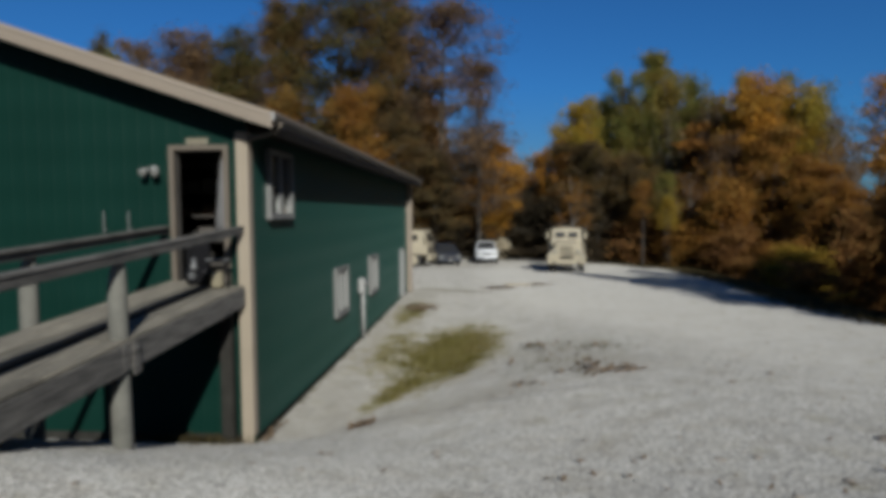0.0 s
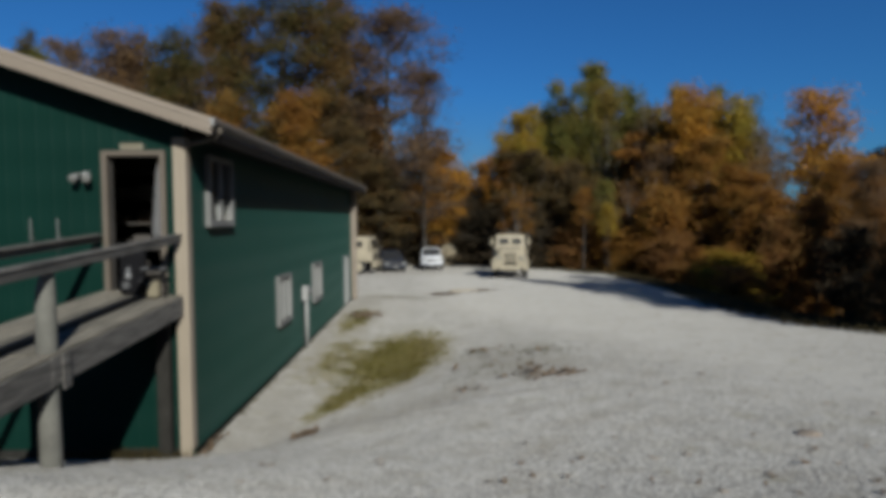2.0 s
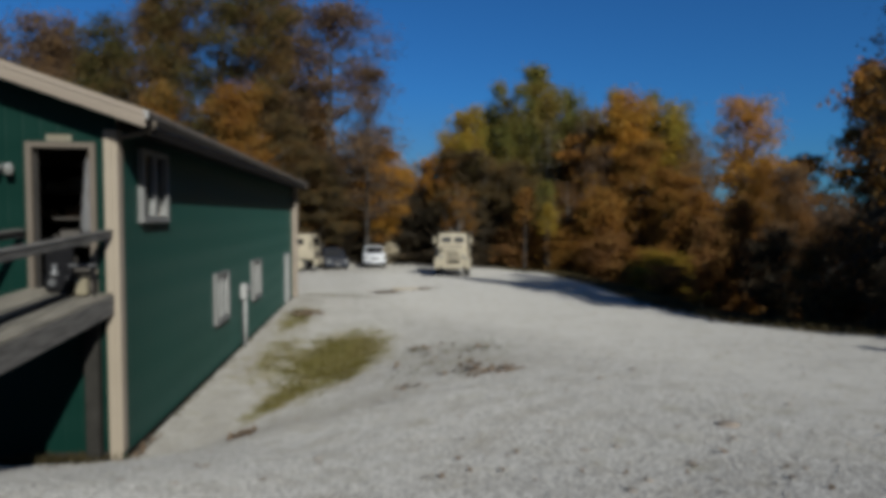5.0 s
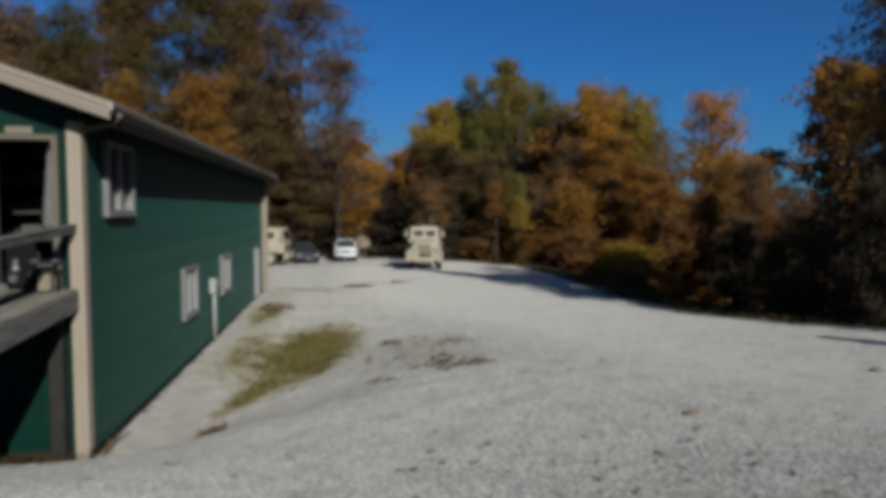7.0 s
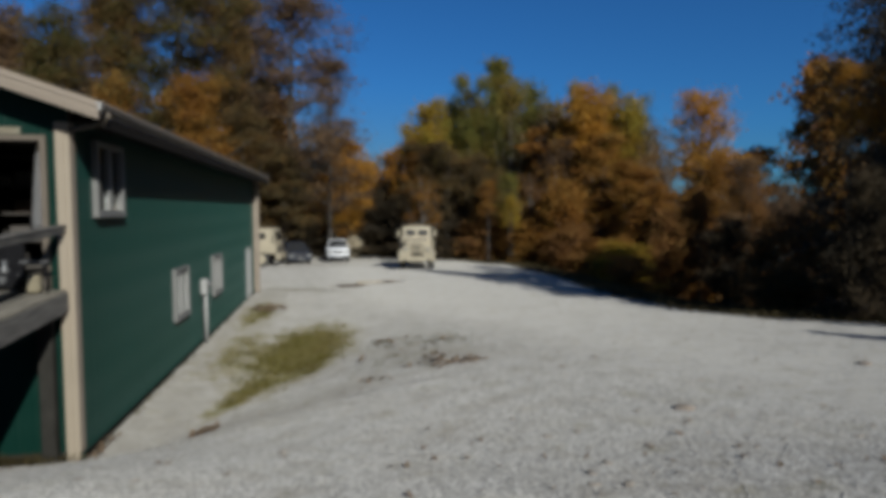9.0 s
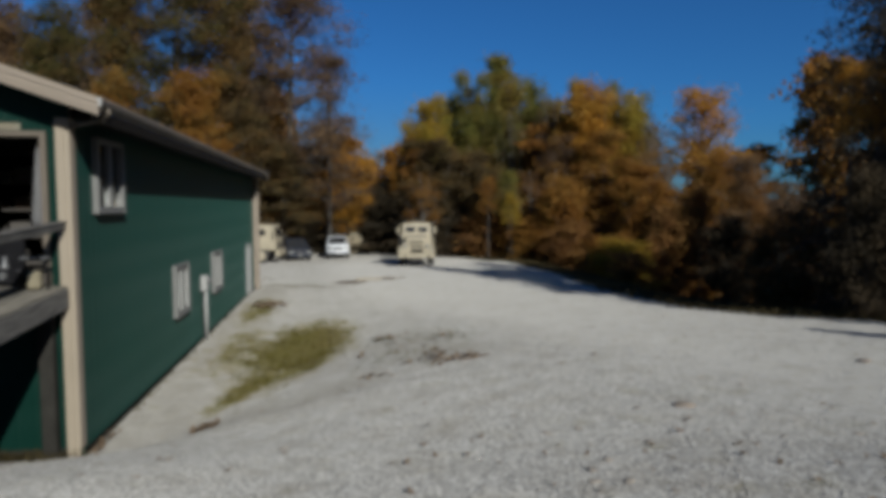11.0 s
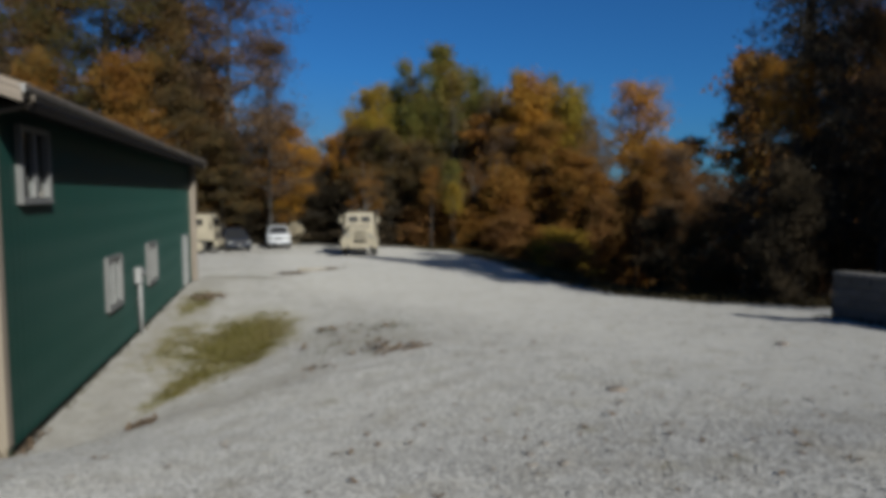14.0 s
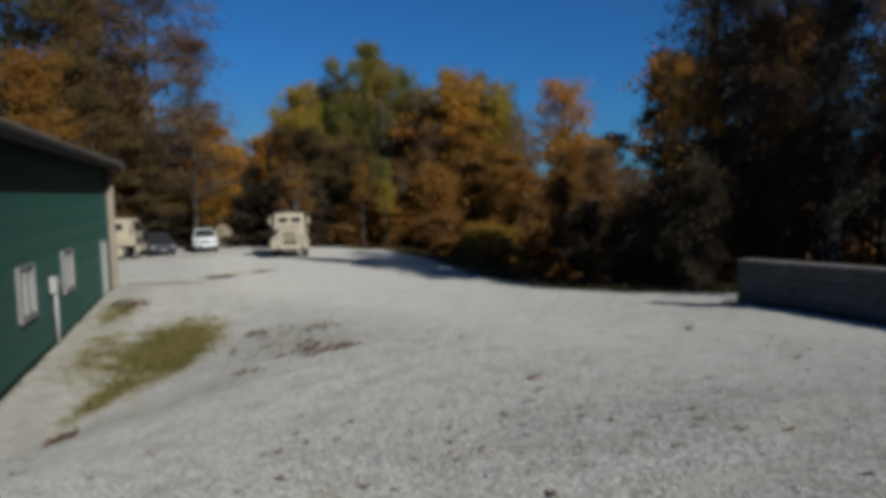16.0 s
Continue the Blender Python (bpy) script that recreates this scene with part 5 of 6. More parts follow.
def army_truck(m):
    """Bonneted six-wheel cargo truck; front at y = 0 looking to -y."""
    t = empty("cargo_truck", m, "desert-tan six-wheel army cargo truck standing on gravel", "truck")
    # chassis and running gear
    part("chassis", boxes((-0.5, -0.38, 0.25, 7.3, 0.75, 0.98), (0.38, 0.5, 0.25, 7.3, 0.75, 0.98), (-0.5, 0.5, 1.2, 1.4, 0.6, 0.8), (-0.4, 0.4, 4.9, 5.1, 0.55, 0.8), (-0.4, 0.4, 6.2, 6.4, 0.55, 0.8), (-0.85, 0.85, 1.22, 1.38, 0.52, 0.66), (-0.85, 0.85, 4.95, 5.07, 0.52, 0.66), (-0.85, 0.85, 6.25, 6.37, 0.52, 0.66)), UNDER, t, "dark frame and axles")
    part("front_bumper", boxes((-1.2, 1.2, 0.0, 0.16, 0.62, 0.92), bevel=0.02), SAND, t)
    for x in (-0.75, 0.75):
        part("tow_shackle", boxes((x - 0.05, x + 0.05, -0.08, 0.0, 0.68, 0.82), bevel=0.01), UNDER, t)
    part("winch_housing", boxes((-0.42, 0.42, -0.02, 0.3, 0.40, 0.62), bevel=0.03), UNDER, t)
    # bonnet: narrow nose between wide sloping wings
    bm = bmesh.new()
    prism(bm, [(0.32, 1.02), (0.30, 1.78), (0.55, 1.92), (2.05, 2.02), (2.05, 1.02)], -0.72, 0.72, lambda z: 0.05 * max(0, z - 1.6))
    bmesh.ops.bevel(bm, geom=bm.edges[:], offset=0.04, segments=2, affect="EDGES")
    hood = part("bonnet", bm, SAND, t)
    bm = boxes((-0.40, 0.40, 0.275, 0.30, 1.05, 1.70))
    g = part("grille_backing", bm, UNDER, hood)
    for k in range(7):
        z = 1.09 + k * 0.085
        part("grille_slat", boxes((-0.40, 0.40, 0.245, 0.285, z, z + 0.045), bevel=0.006), SAND, hood)
    part("grille_frame", boxes((-0.46, -0.40, 0.24, 0.3, 1.02, 1.74), (0.40, 0.46, 0.24, 0.3, 1.02, 1.74), (-0.40, 0.40, 0.24, 0.3, 1.70, 1.75)), SAND, hood)
    for s in (-1, 1):
        bm = bmesh.new()
        sec = [(0.70, 1.62), (0.78, 1.60), (1.22, 1.16), (1.22, 0.96), (1.14, 0.96), (1.12, 1.10), (0.70, 1.48)]
        a = [bm.verts.new((s * x, 0.12 + 0.12 * (z - 0.96), z)) for x, z in sec]
        b = [bm.verts.new((s * x, 2.1, z)) for x, z in sec]
        for k in range(len(sec)):
            bm.faces.new((a[k], a[(k + 1) % len(sec)], b[(k + 1) % len(sec)], b[k]))
        bm.faces.new(a)
        bm.faces.new(b)
        part("wing", bm, SAND, t)
        bm = boxes((s * 0.46 if s > 0 else -1.19, 1.19 if s > 0 else -0.46, 0.20, 0.34, 0.92, 1.22), bevel=0.02)
        part("wing_front", bm, SAND, t)
        bm = bmesh.new()
        tube(bm, [(s * 0.72, 0.34, 1.36), (s * 0.72, 0.20, 1.36), (s * 0.72, 0.165, 1.36)], [0.15, 0.15, 0.135], 20)
        hl = part("headlight", bm, SAND, t)
        bm = bmesh.new()
        tube(bm, [(s * 0.72, 0.164, 1.36), (s * 0.72, 0.14, 1.36)], [0.118, 0.09], 18)
        part("lens", bm, LAMP, hl, "clear round headlight lens")
        bm = bmesh.new()
        tube(bm, [(s * 1.0, 0.2, 1.12), (s * 1.0, 0.14, 1.12)], [0.06, 0.05], 12)
        part("marker_lamp", bm, LAMP, t)
        # mirrors on arms
        part("mirror_arm", tube(bmesh.new(), [(s * 0.95, 2.2, 1.9), (s * 1.25, 2.05, 2.1), (s * 1.28, 2.05, 2.6), (s * 0.95, 2.25, 2.7)], [0.018] * 4, 6), SAND, t)
        part("mirror", boxes((s * 1.25 - 0.085, s * 1.25 + 0.085, 2.0, 2.05, 2.14, 2.52), bevel=0.015), SAND, t)
        part("step", boxes((s * 1.1 - 0.12, s * 1.1 + 0.12, 2.3, 3.2, 0.72, 0.80)), SAND, t)
        part("fuel_tank" if s > 0 else "tool_box", boxes((s * 0.92 - 0.28, s * 0.92 + 0.28, 3.2, 4.1, 0.62, 1.12), bevel=0.05), SAND, t)
    # cab
    bm = bmesh.new()
    prism(bm, [(2.02, 1.05), (2.02, 2.02), (2.20, 2.72), (2.30, 2.78), (3.45, 2.78), (3.52, 2.70), (3.52, 1.05)], -1.02, 1.02, lambda z: 0.10 * max(0, z - 1.9))
    bmesh.ops.bevel(bm, geom=bm.edges[:], offset=0.035, segments=2, affect="EDGES")
    cab = part("cab", bm, SAND, t)
    for s in (-1, 1):
        m2 = Matrix.Translation((s * 0.42, 2.085, 2.36)) @ Euler((-math.atan(0.2 / 0.82), 0, 0)).to_matrix().to_4x4()
        part("windscreen_frame", boxes((-0.36, 0.36, -0.03, 0.03, -0.21, 0.21), m=m2, bevel=0.01), SAND, cab)
        part("windscreen", boxes((-0.32, 0.32, -0.042, -0.032, -0.165, 0.165), m=m2), BLACKGLASS, cab, "dark windscreen pane")
        part("side_window", boxes((s * 0.985 - 0.012, s * 0.985 + 0.012, 2.4, 3.1, 2.12, 2.66)), BLACKGLASS, cab)
        part("cab_door", boxes((s * 1.03 - 0.012, s * 1.03 + 0.012, 2.3, 3.2, 1.12, 2.02), bevel=0.01), SAND, cab)
        part("wiper", boxes((s * 0.42 - 0.01, s * 0.42 + 0.01, 1.995, 2.01, 2.1, 2.4)), UNDER, cab)
    part("roof_hatch", boxes((-0.4, 0.4, 2.6, 3.2, 2.785, 2.83), bevel=0.015), SAND, cab)
    part("exhaust_stack", tube(bmesh.new(), [(1.12, 3.62, 1.1), (1.12, 3.62, 2.6), (1.12, 3.70, 2.85)], [0.07, 0.07, 0.06], 12), UNDER, t)
    # cargo bed with low drop sides
    bed = part("cargo_bed", boxes((-1.22, 1.22, 3.75, 7.9, 1.18, 1.30)), SAND, t)
    for s in (-1, 1):
        part("bed_side", boxes((s * 1.20 - 0.03, s * 1.20 + 0.03, 3.75, 7.9, 1.30, 1.78), bevel=0.01), SAND, bed)
        for k in range(8):
            y = 3.85 + k * 0.55
            part("side_rib", boxes((s * 1.24 - 0.02, s * 1.24 + 0.02, y, y + 0.07, 1.22, 1.78)), SAND, bed)
    for y in (3.76, 7.84):
        part("bed_end", boxes((-1.17, 1.17, y, y + 0.05, 1.30, 1.80), bevel=0.01), SAND, bed)
    for s in (-1, 1):
        wheel(t, s * 0.98, 1.3, 0.58, 0.36, s, SAND)
        for y in (5.0, 6.32):
            wheel(t, s * 0.95, y, 0.58, 0.40, s, SAND)
        part("mud_flap", boxes((s * 0.95 - 0.25, s * 0.95 + 0.25, 7.2, 7.22, 0.45, 1.15)), RUBBER, t)
    return t


def cabover_truck(m):
    """Cab-over army truck; front at y = 0 looking to -y."""
    t = empty("cabover_truck", m, "parked tan cab-over army truck beside the building", "truck")
    part("chassis", boxes((-0.5, -0.35, 0.3, 6.4, 0.75, 1.0), (0.35, 0.5, 0.3, 6.4, 0.75, 1.0), (-0.9, 0.9, 1.2, 1.4, 0.5, 0.66), (-0.9, 0.9, 4.9, 5.1, 0.5, 0.66)), UNDER, t)
    bm = bmesh.new()
    prism(bm, [(0.22, 0.98), (0.20, 1.75), (0.38, 2.72), (0.5, 2.80), (2.15, 2.80), (2.2, 2.72), (2.2, 1.25), (1.9, 1.25), (1.85, 0.98)], -1.18, 1.18, lambda z: 0.05 * max(0, z - 1.7))
    bmesh.ops.bevel(bm, geom=bm.edges[:], offset=0.03, segments=2, affect="EDGES")
    cab = part("cab", bm, SAND, t)
    for s in (-1, 1):
        part("side_window", boxes((s * 1.155 - 0.014, s * 1.155 + 0.014, 0.95, 1.45, 2.05, 2.5), bevel=0.01), BLACKGLASS, cab)
        part("cab_door", boxes((s * 1.185 - 0.01, s * 1.185 + 0.01, 0.6, 1.6, 1.1, 1.95), bevel=0.008), SAND, cab)
        part("mirror", boxes((s * 1.4 - 0.09, s * 1.4 + 0.09, 0.3, 0.35, 1.9, 2.4), bevel=0.01), SAND, t)
        part("mirror_arm", tube(bmesh.new(), [(s * 1.1, 0.5, 2.45), (s * 1.4, 0.33, 2.42), (s * 1.4, 0.33, 1.88)], [0.016] * 3, 6), SAND, t)
        part("mudguard", boxes((s * 1.0 - 0.22, s * 1.0 + 0.22, 0.55, 1.95, 1.16, 1.22)), SAND, t)
        hl = part("headlight", boxes((s * 0.85 - 0.14, s * 0.85 + 0.14, -0.02, 0.06, 0.72, 0.94), bevel=0.01), SAND, t)
        part("lens", tube(bmesh.new(), [(s * 0.85, -0.02, 0.83), (s * 0.85, -0.045, 0.83)], [0.085, 0.07], 16), LAMP, hl)
        wheel(t, s * 0.98, 1.3, 0.58, 0.38, s, SAND)
        wheel(t, s * 0.98, 5.0, 0.58, 0.38, s, SAND)
    m2 = Matrix.Translation((0, 0.268, 2.26)) @ Euler((-math.atan(0.18 / 0.97), 0, 0)).to_matrix().to_4x4()
    part("windscreen", boxes((-0.95, 0.95, -0.03, -0.01, -0.32, 0.32), m=m2), BLACKGLASS, cab)
    part("front_bumper", boxes((-1.2, 1.2, -0.08, 0.24, 0.55, 0.97), bevel=0.03), SAND, t)
    part("grille", boxes((-0.6, 0.6, 0.175, 0.2, 1.1, 1.5), bevel=0.01), UNDER, cab)
    bed = part("cargo_bed", boxes((-1.2, 1.2, 2.4, 6.5, 1.25, 1.38)), SAND, t)
    for s in (-1, 1):
        part("bed_side", boxes((s * 1.18 - 0.03, s * 1.18 + 0.03, 2.4, 6.5, 1.38, 1.85), bevel=0.01), SAND, bed)
    part("bed_end", boxes((-1.15, 1.15, 2.4, 2.46, 1.38, 2.0)), SAND, bed)
    part("bed_end", boxes((-1.15, 1.15, 6.44, 6.5, 1.38, 1.85)), SAND, bed)
    return t


def road_car(name, label, category, m, paint, glass, length, width, tall, belt, pickup):
    """A passenger car or pickup; front at y = 0 looking to -y."""
    t = empty(name, m, label, category)
    hood = belt - 0.06
    if pickup:
        outline = [(0.05, 0.42), (0.0, 0.62), (0.03, hood - 0.12), (0.15, hood), (1.45, belt), (length - 0.1, belt), (length, belt - 0.1), (length, 0.5), (length - 0.1, 0.42)]
        top = [(1.35, belt - 0.02), (2.05, tall - 0.05), (2.2, tall), (3.1, tall), (3.25, tall - 0.06), (3.45, belt - 0.02)]
    else:
        outline = [(0.08, 0.28), (0.0, 0.45), (0.04, hood - 0.18), (0.25, hood - 0.04), (1.25, belt), (length - 0.5, belt), (length - 0.05, belt - 0.12), (length, 0.5), (length - 0.1, 0.28)]
        top = [(1.1, belt - 0.02), (1.85, tall - 0.05), (2.1, tall), (3.2, tall - 0.01), (3.6, tall - 0.08), (4.2, belt - 0.02)]
    bm = bmesh.new()
    prism(bm, outline, -width / 2, width / 2, lambda z: 0.10 * max(0, z - 0.75))
    bmesh.ops.bevel(bm, geom=bm.edges[:], offset=0.06, segments=3, affect="EDGES")
    part("body", bm, paint, t, smooth=True)
    bm = bmesh.new()
    prism(bm, top, -width / 2 + 0.08, width / 2 - 0.08, lambda z: 0.28 * max(0, z - belt))
    bmesh.ops.bevel(bm, geom=bm.edges[:], offset=0.04, segments=2, affect="EDGES")
    part("greenhouse", bm, glass, t, "dark windows all round")
    hw = width / 2 - 0.08 - 0.28 * (tall - belt)
    part("roof_panel", boxes((-hw - 0.01, hw + 0.01, top[1][0] + 0.05, top[4][0] - 0.02, tall - 0.03, tall + 0.012), bevel=0.012), paint, t)
    for s in (-1, 1):
        xb, xt = s * (width / 2 - 0.085), s * (hw + 0.012)
        for (ya, za), (yb, zb) in ((top[0], top[1]), (top[4], top[5])):
            part("pillar", tube(bmesh.new(), [(xb, ya, za), (xt, yb if ya == top[0][0] else yb, zb if ya == top[0][0] else zb)] if ya == top[0][0] else [(xt, ya, za), (xb, yb, zb)], [0.035, 0.035], 6), paint, t)
        ym = (top[2][0] + top[3][0]) / 2
        part("pillar", tube(bmesh.new(), [(xb, ym, belt), (xt, ym, tall - 0.03)], [0.04, 0.035], 6), paint, t)
        part("door_mirror", boxes((s * (width / 2 - 0.02) - 0.06, s * (width / 2 - 0.02) + 0.06, 1.45, 1.58, belt, belt + 0.13), bevel=0.02), UNDER, t)
        part("headlight", boxes((s * (width / 2 - 0.24) - 0.17, s * (width / 2 - 0.24) + 0.17, -0.012, 0.2, hood - 0.33, hood - 0.14), bevel=0.02), LAMP, t, "clear headlight")
        r = 0.39 if pickup else 0.33
        for y in (0.95, length - 1.15):
            bm = bmesh.new()
            lathe_x(bm, [(-0.02, r + 0.07), (0.02, r + 0.07)], s * (width / 2 - 0.01), y, r, 24)
            part("wheel_arch", bm, UNDER, t)
            wheel(t, s * (width / 2 - 0.11), y, r, 0.25, s, CHROME, False)
    part("grille", boxes((-width / 2 + 0.5, width / 2 - 0.5, -0.02, 0.1, hood - 0.36, hood - 0.15), bevel=0.01), UNDER, t)
    part("front_bumper", boxes((-width / 2 + 0.06, width / 2 - 0.06, -0.07, 0.12, 0.38, 0.56), bevel=0.03), CHROME if pickup else paint, t)
    part("number_plate", boxes((-0.15, 0.15, -0.082, -0.071, 0.42, 0.53)), WHITE, t, "plain pale plate")
    if pickup:
        part("cargo_box", boxes((-width / 2 + 0.14, width / 2 - 0.14, 3.5, length - 0.12, belt - 0.02, belt + 0.012)), UNDER, t)
    return t


BLACKGLASS = mat("dark_glass", (0.0176, 0.0184, 0.02), 0.06, 0.0, 0.1, 3, 40, 0.0)
army_truck(pose(8.45, 29.9, hz(8.6, 31.3) - 0.02, -0.4, 0, -6.8) @ Matrix.Diagonal((0.96, 1, 1, 1)))
cabover_truck(pose(-0.62, 38.6, hz(-0.6, 38.3) - 0.02, 0, 0, 84))
road_car("pickup", "white pickup truck parked facing the yard", "pickup", pose(3.5, 41.3, hz(3.5, 42.3) - 0.01, 0, 0, 2), SILVER, BLACKGLASS, 5.1, 1.76, 1.72, 1.18, True)
road_car("car", "dark blue saloon car parked beside the pickup", "car", pose(0.65, 39.6, hz(0.5, 41) - 0.01, 0, 0, 14), NAVY, BLACKGLASS, 4.6, 1.82, 1.60, 1.0, False)
bl = empty("hay_bale", pose(4.95, 47.7, hz(4.95, 47.7) - 0.03, 0, 0, 78) @ Matrix.Diagonal((1.0, 0.92, 1.22, 1)), "weathered round straw bale behind the pickup", "bale")
bm = bmesh.new()
lathe_x(bm, [(-0.72, 0.05), (-0.72, 0.7), (-0.66, 0.79), (-0.3, 0.82), (0.3, 0.82), (0.66, 0.79), (0.72, 0.7), (0.72, 0.05)], 0, 0, 0.80, 32)
rs = random.Random(6)
for v in bm.verts:
    v.co += Vector((rs.uniform(-1, 1), rs.uniform(-1, 1), rs.uniform(-1, 1))) * 0.03
part("roll", bm, STRAW, bl, smooth=True)
for x in (-0.4, 0.0, 0.4):
    bm = bmesh.new()
    lathe_x(bm, [(x - 0.008, 0.835), (x + 0.008, 0.835)], 0, 0, 0.80, 32)
    part("twine", bm, POLE, bl)


# ---- litter, weeds and timber in the yard ----
def board(x, y, length, width, thick, turn, label):
    b = part("timber", boxes((-length / 2, length / 2, -width / 2, width / 2, 0, thick), bevel=0.008), STRAWWOOD)
    b.matrix_basis = pose(x, y, hz(x, y) + 0.008, 0, 0, turn)
    return tagged(b, label, "timber", "timbers on the gravel")


STRAWWOOD = mat("bleached_timber", (0.277, 0.246, 0.192), 0.9, 0, 0.25, 3, 40, 0.3)
board(5.35, 21.3, 1.7, 0.15, 0.10, 8, "bleached tan timber lying on gravel")
board(5.0, 21.6, 1.1, 0.14, 0.09, -3, "short bleached tan timber lying on gravel")


def scatter_leaves(name, label, pts, size, material, curl=0.35, seed=3):
    """Many small curled leaf pieces lying at the given places."""
    r = np.random.default_rng(seed)
    n = len(pts)
    a = r.uniform(0, math.tau, n)
    ux = np.stack([np.cos(a), np.sin(a), r.uniform(-curl, curl, n)], 1)
    vx = np.stack([-np.sin(a), np.cos(a), r.uniform(-curl, curl, n)], 1)
    s = size * r.uniform(0.5, 1.3, n)[:, None]
    lift = np.array([0, 0, 1.0]) * s * 0.35
    p = pts + [0, 0, 0.012]
    v = np.stack([p - ux * s + lift, p + vx * s * 0.6, p + ux * s + lift, p - vx * s * 0.6], 1).reshape(-1, 3)
    ob = new(name, mesh_np(name, v, np.arange(n * 4).reshape(-1, 4), material))
    return tagged(ob, label, "leaves", kind="stuff")


def on_ground(x, y, up=0.0):
    return np.stack([x, y, height(x, y) + up], 1)


rg = np.random.default_rng(12)
n = 700
fx, fy = rg.uniform(-1, 15, n), rg.uniform(-8, 34, n)
fx[:90], fy[:90] = rg.uniform(4.0, 10.0, 90), rg.uniform(-7.9, -4.0, 90)
scatter_leaves("fallen_leaves", "scattered brown fallen leaves on gravel", on_ground(fx, fy), 0.036, DEADLEAF)
# denser drifts of dead weeds and leaves
parts_ = []
for cx, cy, sx, sy, k in ((4.99, 1.38, 0.14, 0.10, 8), (5.32, 1.95, 0.14, 0.22, 12), (5.65, 0.91, 0.22, 0.12, 24), (5.53, 1.38, 0.2, 0.25, 18),
                          (4.66, 5.18, 0.12, 0.2, 14), (5.3, 4.77, 0.5, 0.16, 8), (5.97, 3.83, 0.25, 0.25, 12), (4.28, 0.94, 0.12, 0.12, 14), (4.81, 3.16, 0.5, 0.6, 20),
                          (1.75, -0.19, 0.07, 0.07, 110), (1.1, 13.5, 0.3, 0.35, 220), (0.14, 0.5, 0.05, 0.3, 22), (4.1, 20.1, 0.34, 0.3, 260), (6.05, 21.3, 0.25, 0.12, 120)):
    parts_.append(on_ground(rg.normal(cx, sx, k), rg.normal(cy, sy, k), rg.uniform(0, 0.05)))
scatter_leaves("dead_weeds", "low drifts of dead brown weeds and leaves", np.concatenate(parts_), 0.06, DEADLEAF, 0.8, 4)
# single dark clods on the drive
PALECLOD = mat("dry_soil", (0.19, 0.165, 0.135), 0.95, 0, 0.35, 12, 60, 0.6)
CLOD = mat("dark_soil", (0.153, 0.126, 0.101), 0.95, 0, 0.4, 12, 60, 0.6)
for i, (x, y, s) in enumerate(((7.06, -3.82, 0.085), (10.99, -1.80, 0.09), (7.67, -0.13, 0.05), (8.79, 1.53, 0.045), (5.48, -4.28, 0.035), (5.79, -4.23, 0.028), (6.13, -4.89, 0.035),
                              (5.42, -5.44, 0.035), (5.63, -5.23, 0.03), (5.33, -5.68, 0.032), (5.55, -5.74, 0.032), (8.30, -2.94, 0.035), (5.40, -3.46, 0.025), (7.83, -5.12, 0.03),
                              (1.61, -3.79, 0.035), (2.15, -3.65, 0.038), (1.77, -4.57, 0.035), (-0.67, -0.47, 0.035), (2.16, -4.59, 0.028), (3.13, -3.39, 0.035), (3.54, -3.31, 0.025),
                              (4.68, -2.18, 0.035), (4.53, 0.66, 0.05), (2.98, -1.20, 0.035), (4.68, -3.55, 0.02), (8.21, -3.87, 0.022))):
    bm = bmesh.new()
    bmesh.ops.create_icosphere(bm, subdivisions=2, radius=s)
    for v in bm.verts:
        v.co = Vector((v.co.x * 1.5, v.co.y, v.co.z * 0.3)) + Vector((rs.uniform(-1, 1), rs.uniform(-1, 1), rs.uniform(-0.6, 0.6))) * s * 0.18
    c = part("soil_clod", bm, CLOD if s > 0.06 else PALECLOD, smooth=True)
    c.matrix_basis = pose(x, y, hz(x, y) + s * 0.12, 0, 0, i * 40)
    tagged(c, "dark brown clod of soil on pale gravel", "clod", "clods on the drive")


def grass_tufts(name, label, pts, tall, wide, material, seed):
    """Bent blades, two quads each."""
    r = np.random.default_rng(seed)
    n = len(pts)
    a = r.uniform(0, math.tau, n)
    d = np.stack([np.cos(a), np.sin(a), np.zeros(n)], 1)
    w = np.stack([-np.sin(a), np.cos(a), np.zeros(n)], 1) * wide
    h = tall * r.uniform(0.4, 1.3, n)[:, None]
    up = np.array([0, 0, 1.0])
    b = d * h * r.uniform(0.1, 0.5, n)[:, None]
    p1, p2 = pts + up * h * 0.6 + b * 0.5, pts + up * h * 0.85 + b * 1.5
    v = np.stack([pts - w, pts + w, p1 + w * 0.8, p1 - w * 0.8, p2 + w * 0.2, p2 - w * 0.2], 1).reshape(-1, 3)
    k = np.arange(n)[:, None] * 6
    q = np.concatenate([k + [0, 1, 2, 3], k + [3, 2, 4, 5]])
    return tagged(new(name, mesh_np(name, v, q, material)), label, "grass", kind="stuff")


cx, cy = rg.uniform(0.3, 4.4, 60000), rg.uniform(1.0, 15.5, 60000)
gm = grass_mask(cx, cy)
patch = np.array([noise.noise((x * 2.1, y * 1.6, 3.0)) for x, y in zip(cx, cy)])
keep = rg.uniform(0, 1, len(cx)) < np.clip((gm - 0.35) * 1.6 + patch * 0.6, 0, 1) ** 1.3 * 0.95
grass_tufts("yard_grass", "thin patch of yellow-green grass in gravel", on_ground(cx[keep], cy[keep]), 0.075, 0.006, GRASS, 6)
wx, wy = rg.normal(-1.0, 0.45, 900), -0.1 - np.abs(rg.normal(0, 0.18, 900))
ok = wy < -0.06
grass_tufts("wall_weeds", "dry weeds at the foot of the gable wall", on_ground(wx[ok], wy[ok], -0.01), 0.13, 0.006, DRYGRASS, 9)
r = np.random.default_rng(67)
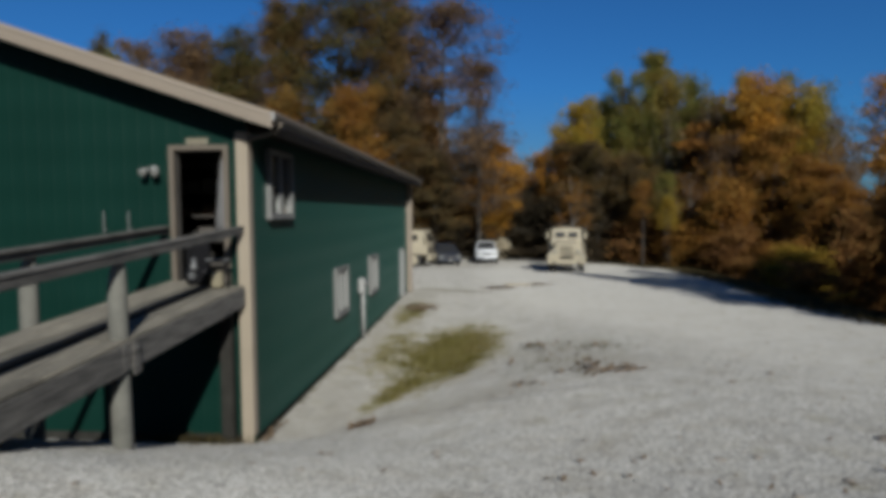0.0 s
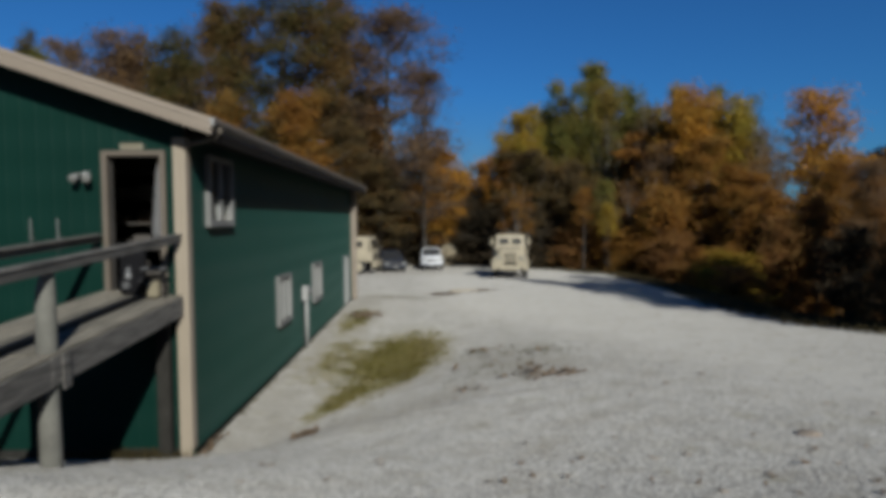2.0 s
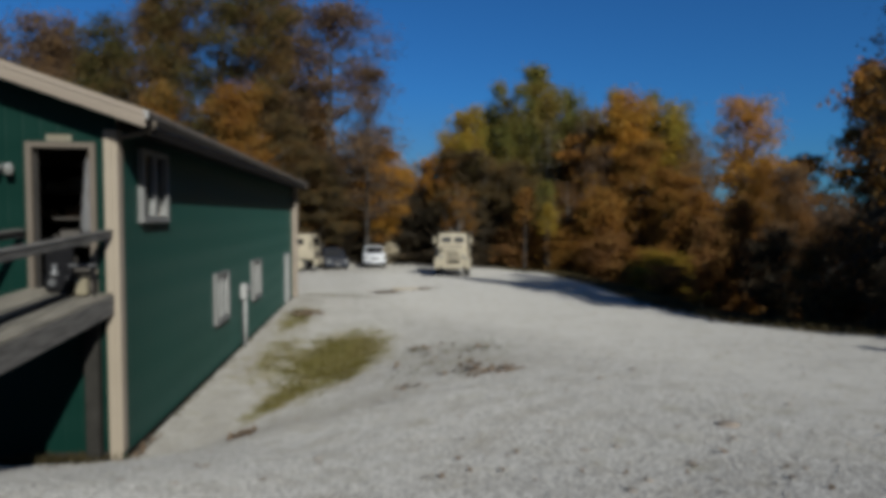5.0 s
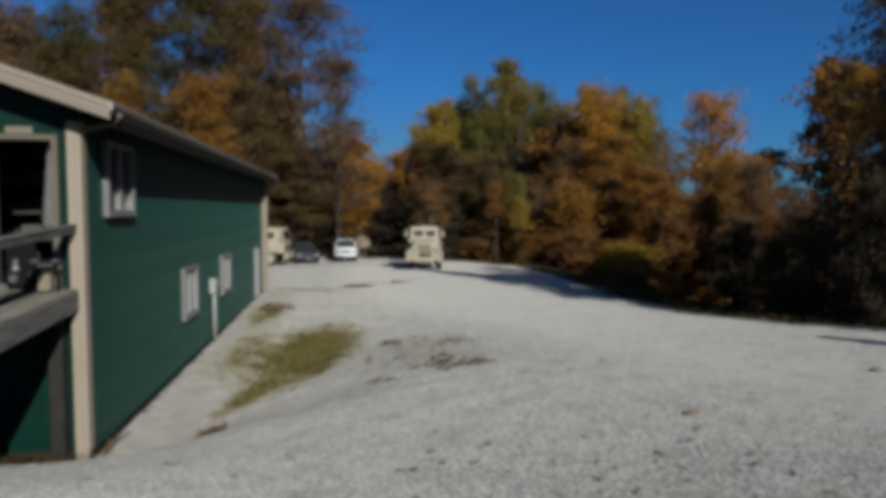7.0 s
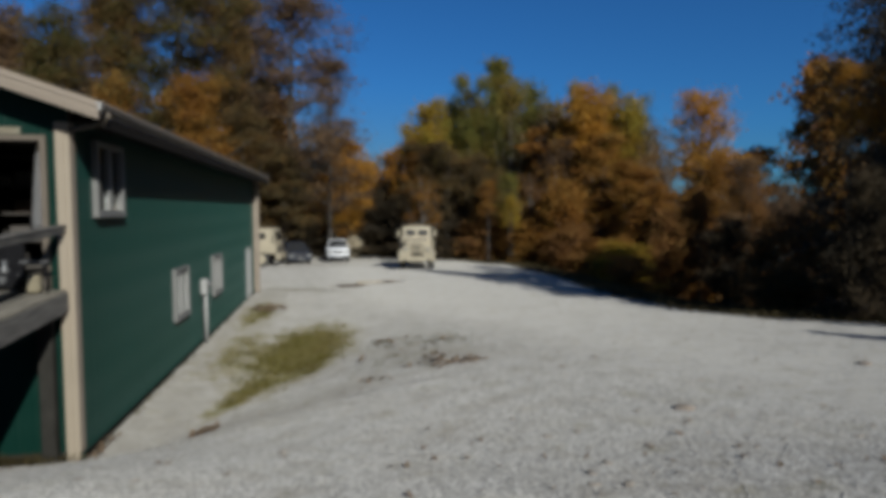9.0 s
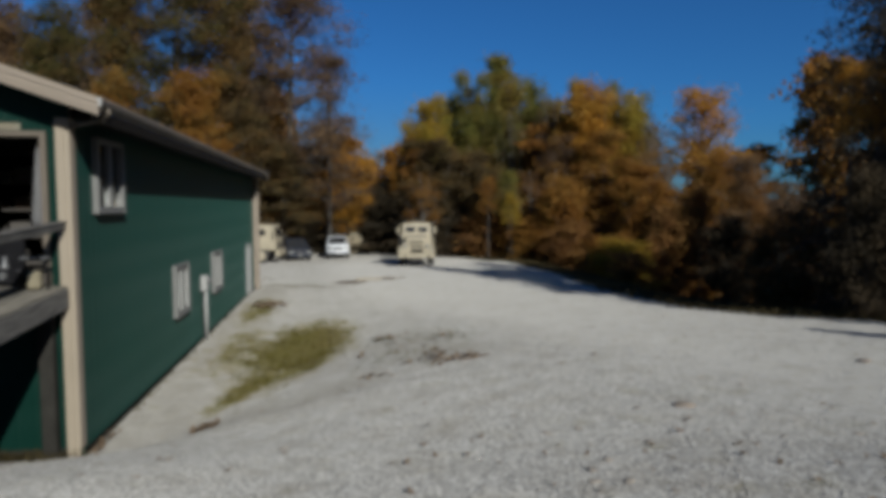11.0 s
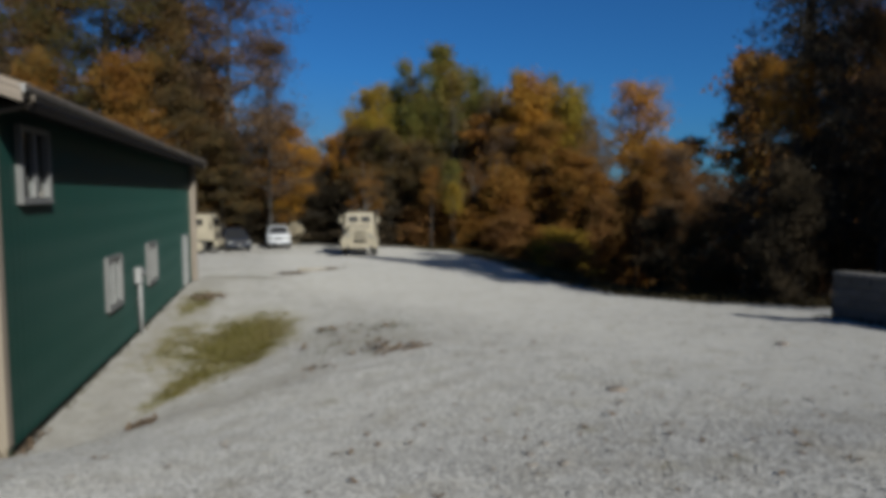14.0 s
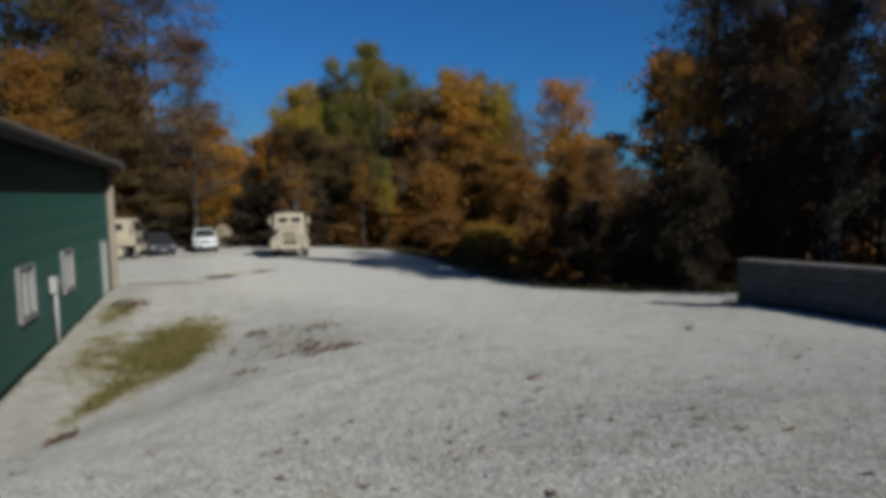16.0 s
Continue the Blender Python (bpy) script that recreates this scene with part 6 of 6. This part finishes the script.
wx, wy = 0.05 + np.abs(r.normal(0, 0.07, 420)), r.uniform(-0.1, 12, 420)
ok = np.array([noise.noise((y * 0.9, 4.0, 0)) > -0.1 for y in wy])
grass_tufts("wall_foot_weeds", "short dry weeds along the foot of the metal wall", on_ground(wx[ok], wy[ok], -0.01), 0.07, 0.008, DRYGRASS, 19)
r = np.random.default_rng(61)
along = r.uniform(-0.3, wl, 520)
off = np.abs(r.normal(0, 0.09, 520)) + 0.17
side = np.sign(wn_.y) * -1.0
wx, wy = WA.x + wdir.x * along + side * wn_.x * off, WA.y + wdir.y * along + side * wn_.y * off
grass_tufts("block_wall_weeds", "dry brown weeds at the foot of the block wall", on_ground(wx, wy, -0.01), 0.10, 0.008, DRYGRASS, 17)
tx = np.concatenate([rg.normal(4.66, 0.2, 110), rg.normal(5.4, 0.5, 200), rg.normal(6.0, 0.35, 190), rg.normal(4.7, 0.45, 160)])
ty = np.concatenate([rg.normal(5.2, 0.4, 110), rg.normal(4.6, 0.5, 200), rg.normal(3.8, 0.5, 190), rg.normal(2.4, 0.7, 160)])
grass_tufts("yard_weeds", "thin grey-green weeds growing through gravel", on_ground(tx, ty), 0.05, 0.007, WEED, 10)


def stick(pts, thick, label):
    bm = bmesh.new()
    ps = [Vector((x, y, hz(x, y) + thick * 0.8 + up)) for x, y, up in pts]
    tube(bm, ps, [thick * k for k in (1.0, 0.85, 0.65, 0.45)][:len(ps)], 7)
    tagged(part("fallen_branch", bm, DEADWOOD, smooth=True), label, "branch", "branches on the gravel")


DEADWOOD = mat("dead_wood", (0.10, 0.072, 0.052), 0.95, 0, 0.35, 5, 50, 0.5)
stick([(5.30, 0.70, 0), (5.52, 1.0, 0.02), (5.78, 1.15, 0.01), (6.02, 1.02, 0)], 0.026, "brown dead branch lying on pale gravel")
stick([(5.22, 0.95, 0), (5.42, 1.35, 0.03), (5.50, 1.8, 0)], 0.02, "thin brown dead branch lying on pale gravel")
stick([(5.66, 0.72, 0), (5.95, 0.80, 0.015), (6.22, 0.98, 0)], 0.022, "forked brown dead branch lying on pale gravel")
# rough verge along the woods
vy = rg.uniform(2.5, 46, 26000)
vx = border(vy) + rg.normal(0.9, 0.9, len(vy))
ok = vx > border(vy) - 0.6
grass_tufts("verge_grass", "rough brown grass along the wood edge", on_ground(vx[ok], vy[ok]), 0.2, 0.012, DRYGRASS, 7)
ly = rg.uniform(-2, 50, 30000)
lx = border(ly) + np.abs(rg.normal(0, 6, len(ly))) + 0.8
scatter_leaves("leaf_litter", "deep brown leaf litter on woodland floor", on_ground(lx, ly), 0.11, DEADLEAF, 0.5, 5)

# crushed stone: loose pieces standing out of the surface near the camera
n = 46000
px, py = rg.uniform(-4, 14, n), -8.4 + 13 * rg.uniform(0, 1, n) ** 1.7
ok = (px < border(py) - 0.3) & ~((px < 0.2) & (py > -0.3))
base = on_ground(px[ok], py[ok])
n = len(base)
octa = np.array([[1, 0, 0], [0, 1, 0], [-1, 0, 0], [0, -1, 0], [0, 0, 1], [0, 0, -1]], float)
sz = np.clip(rg.lognormal(-4.95, 0.42, n), 0.004, 0.02)
vv = octa[None] * (sz[:, None] * rg.uniform(0.6, 1.25, (n, 3)))[:, None, :]
ang = rg.uniform(0, math.tau, n)
ca, sa = np.cos(ang)[:, None], np.sin(ang)[:, None]
vv = np.stack([vv[..., 0] * ca - vv[..., 1] * sa + vv[..., 2] * 0.3, vv[..., 0] * sa + vv[..., 1] * ca, vv[..., 2] * 0.75 - vv[..., 0] * 0.25], -1)
vv = (vv + base[:, None, :] + [0, 0, 0.003]).reshape(-1, 3)
tri = np.array([[0, 1, 4], [1, 2, 4], [2, 3, 4], [3, 0, 4], [1, 0, 5], [2, 1, 5], [3, 2, 5], [0, 3, 5]])
tt = (np.arange(n)[:, None, None] * 6 + tri[None]).reshape(-1, 3)
tagged(new("loose_gravel", mesh_np("loose_gravel", vv, tt, STONE, tris=True)), "loose pale crushed limestone pieces", "gravel", kind="stuff")
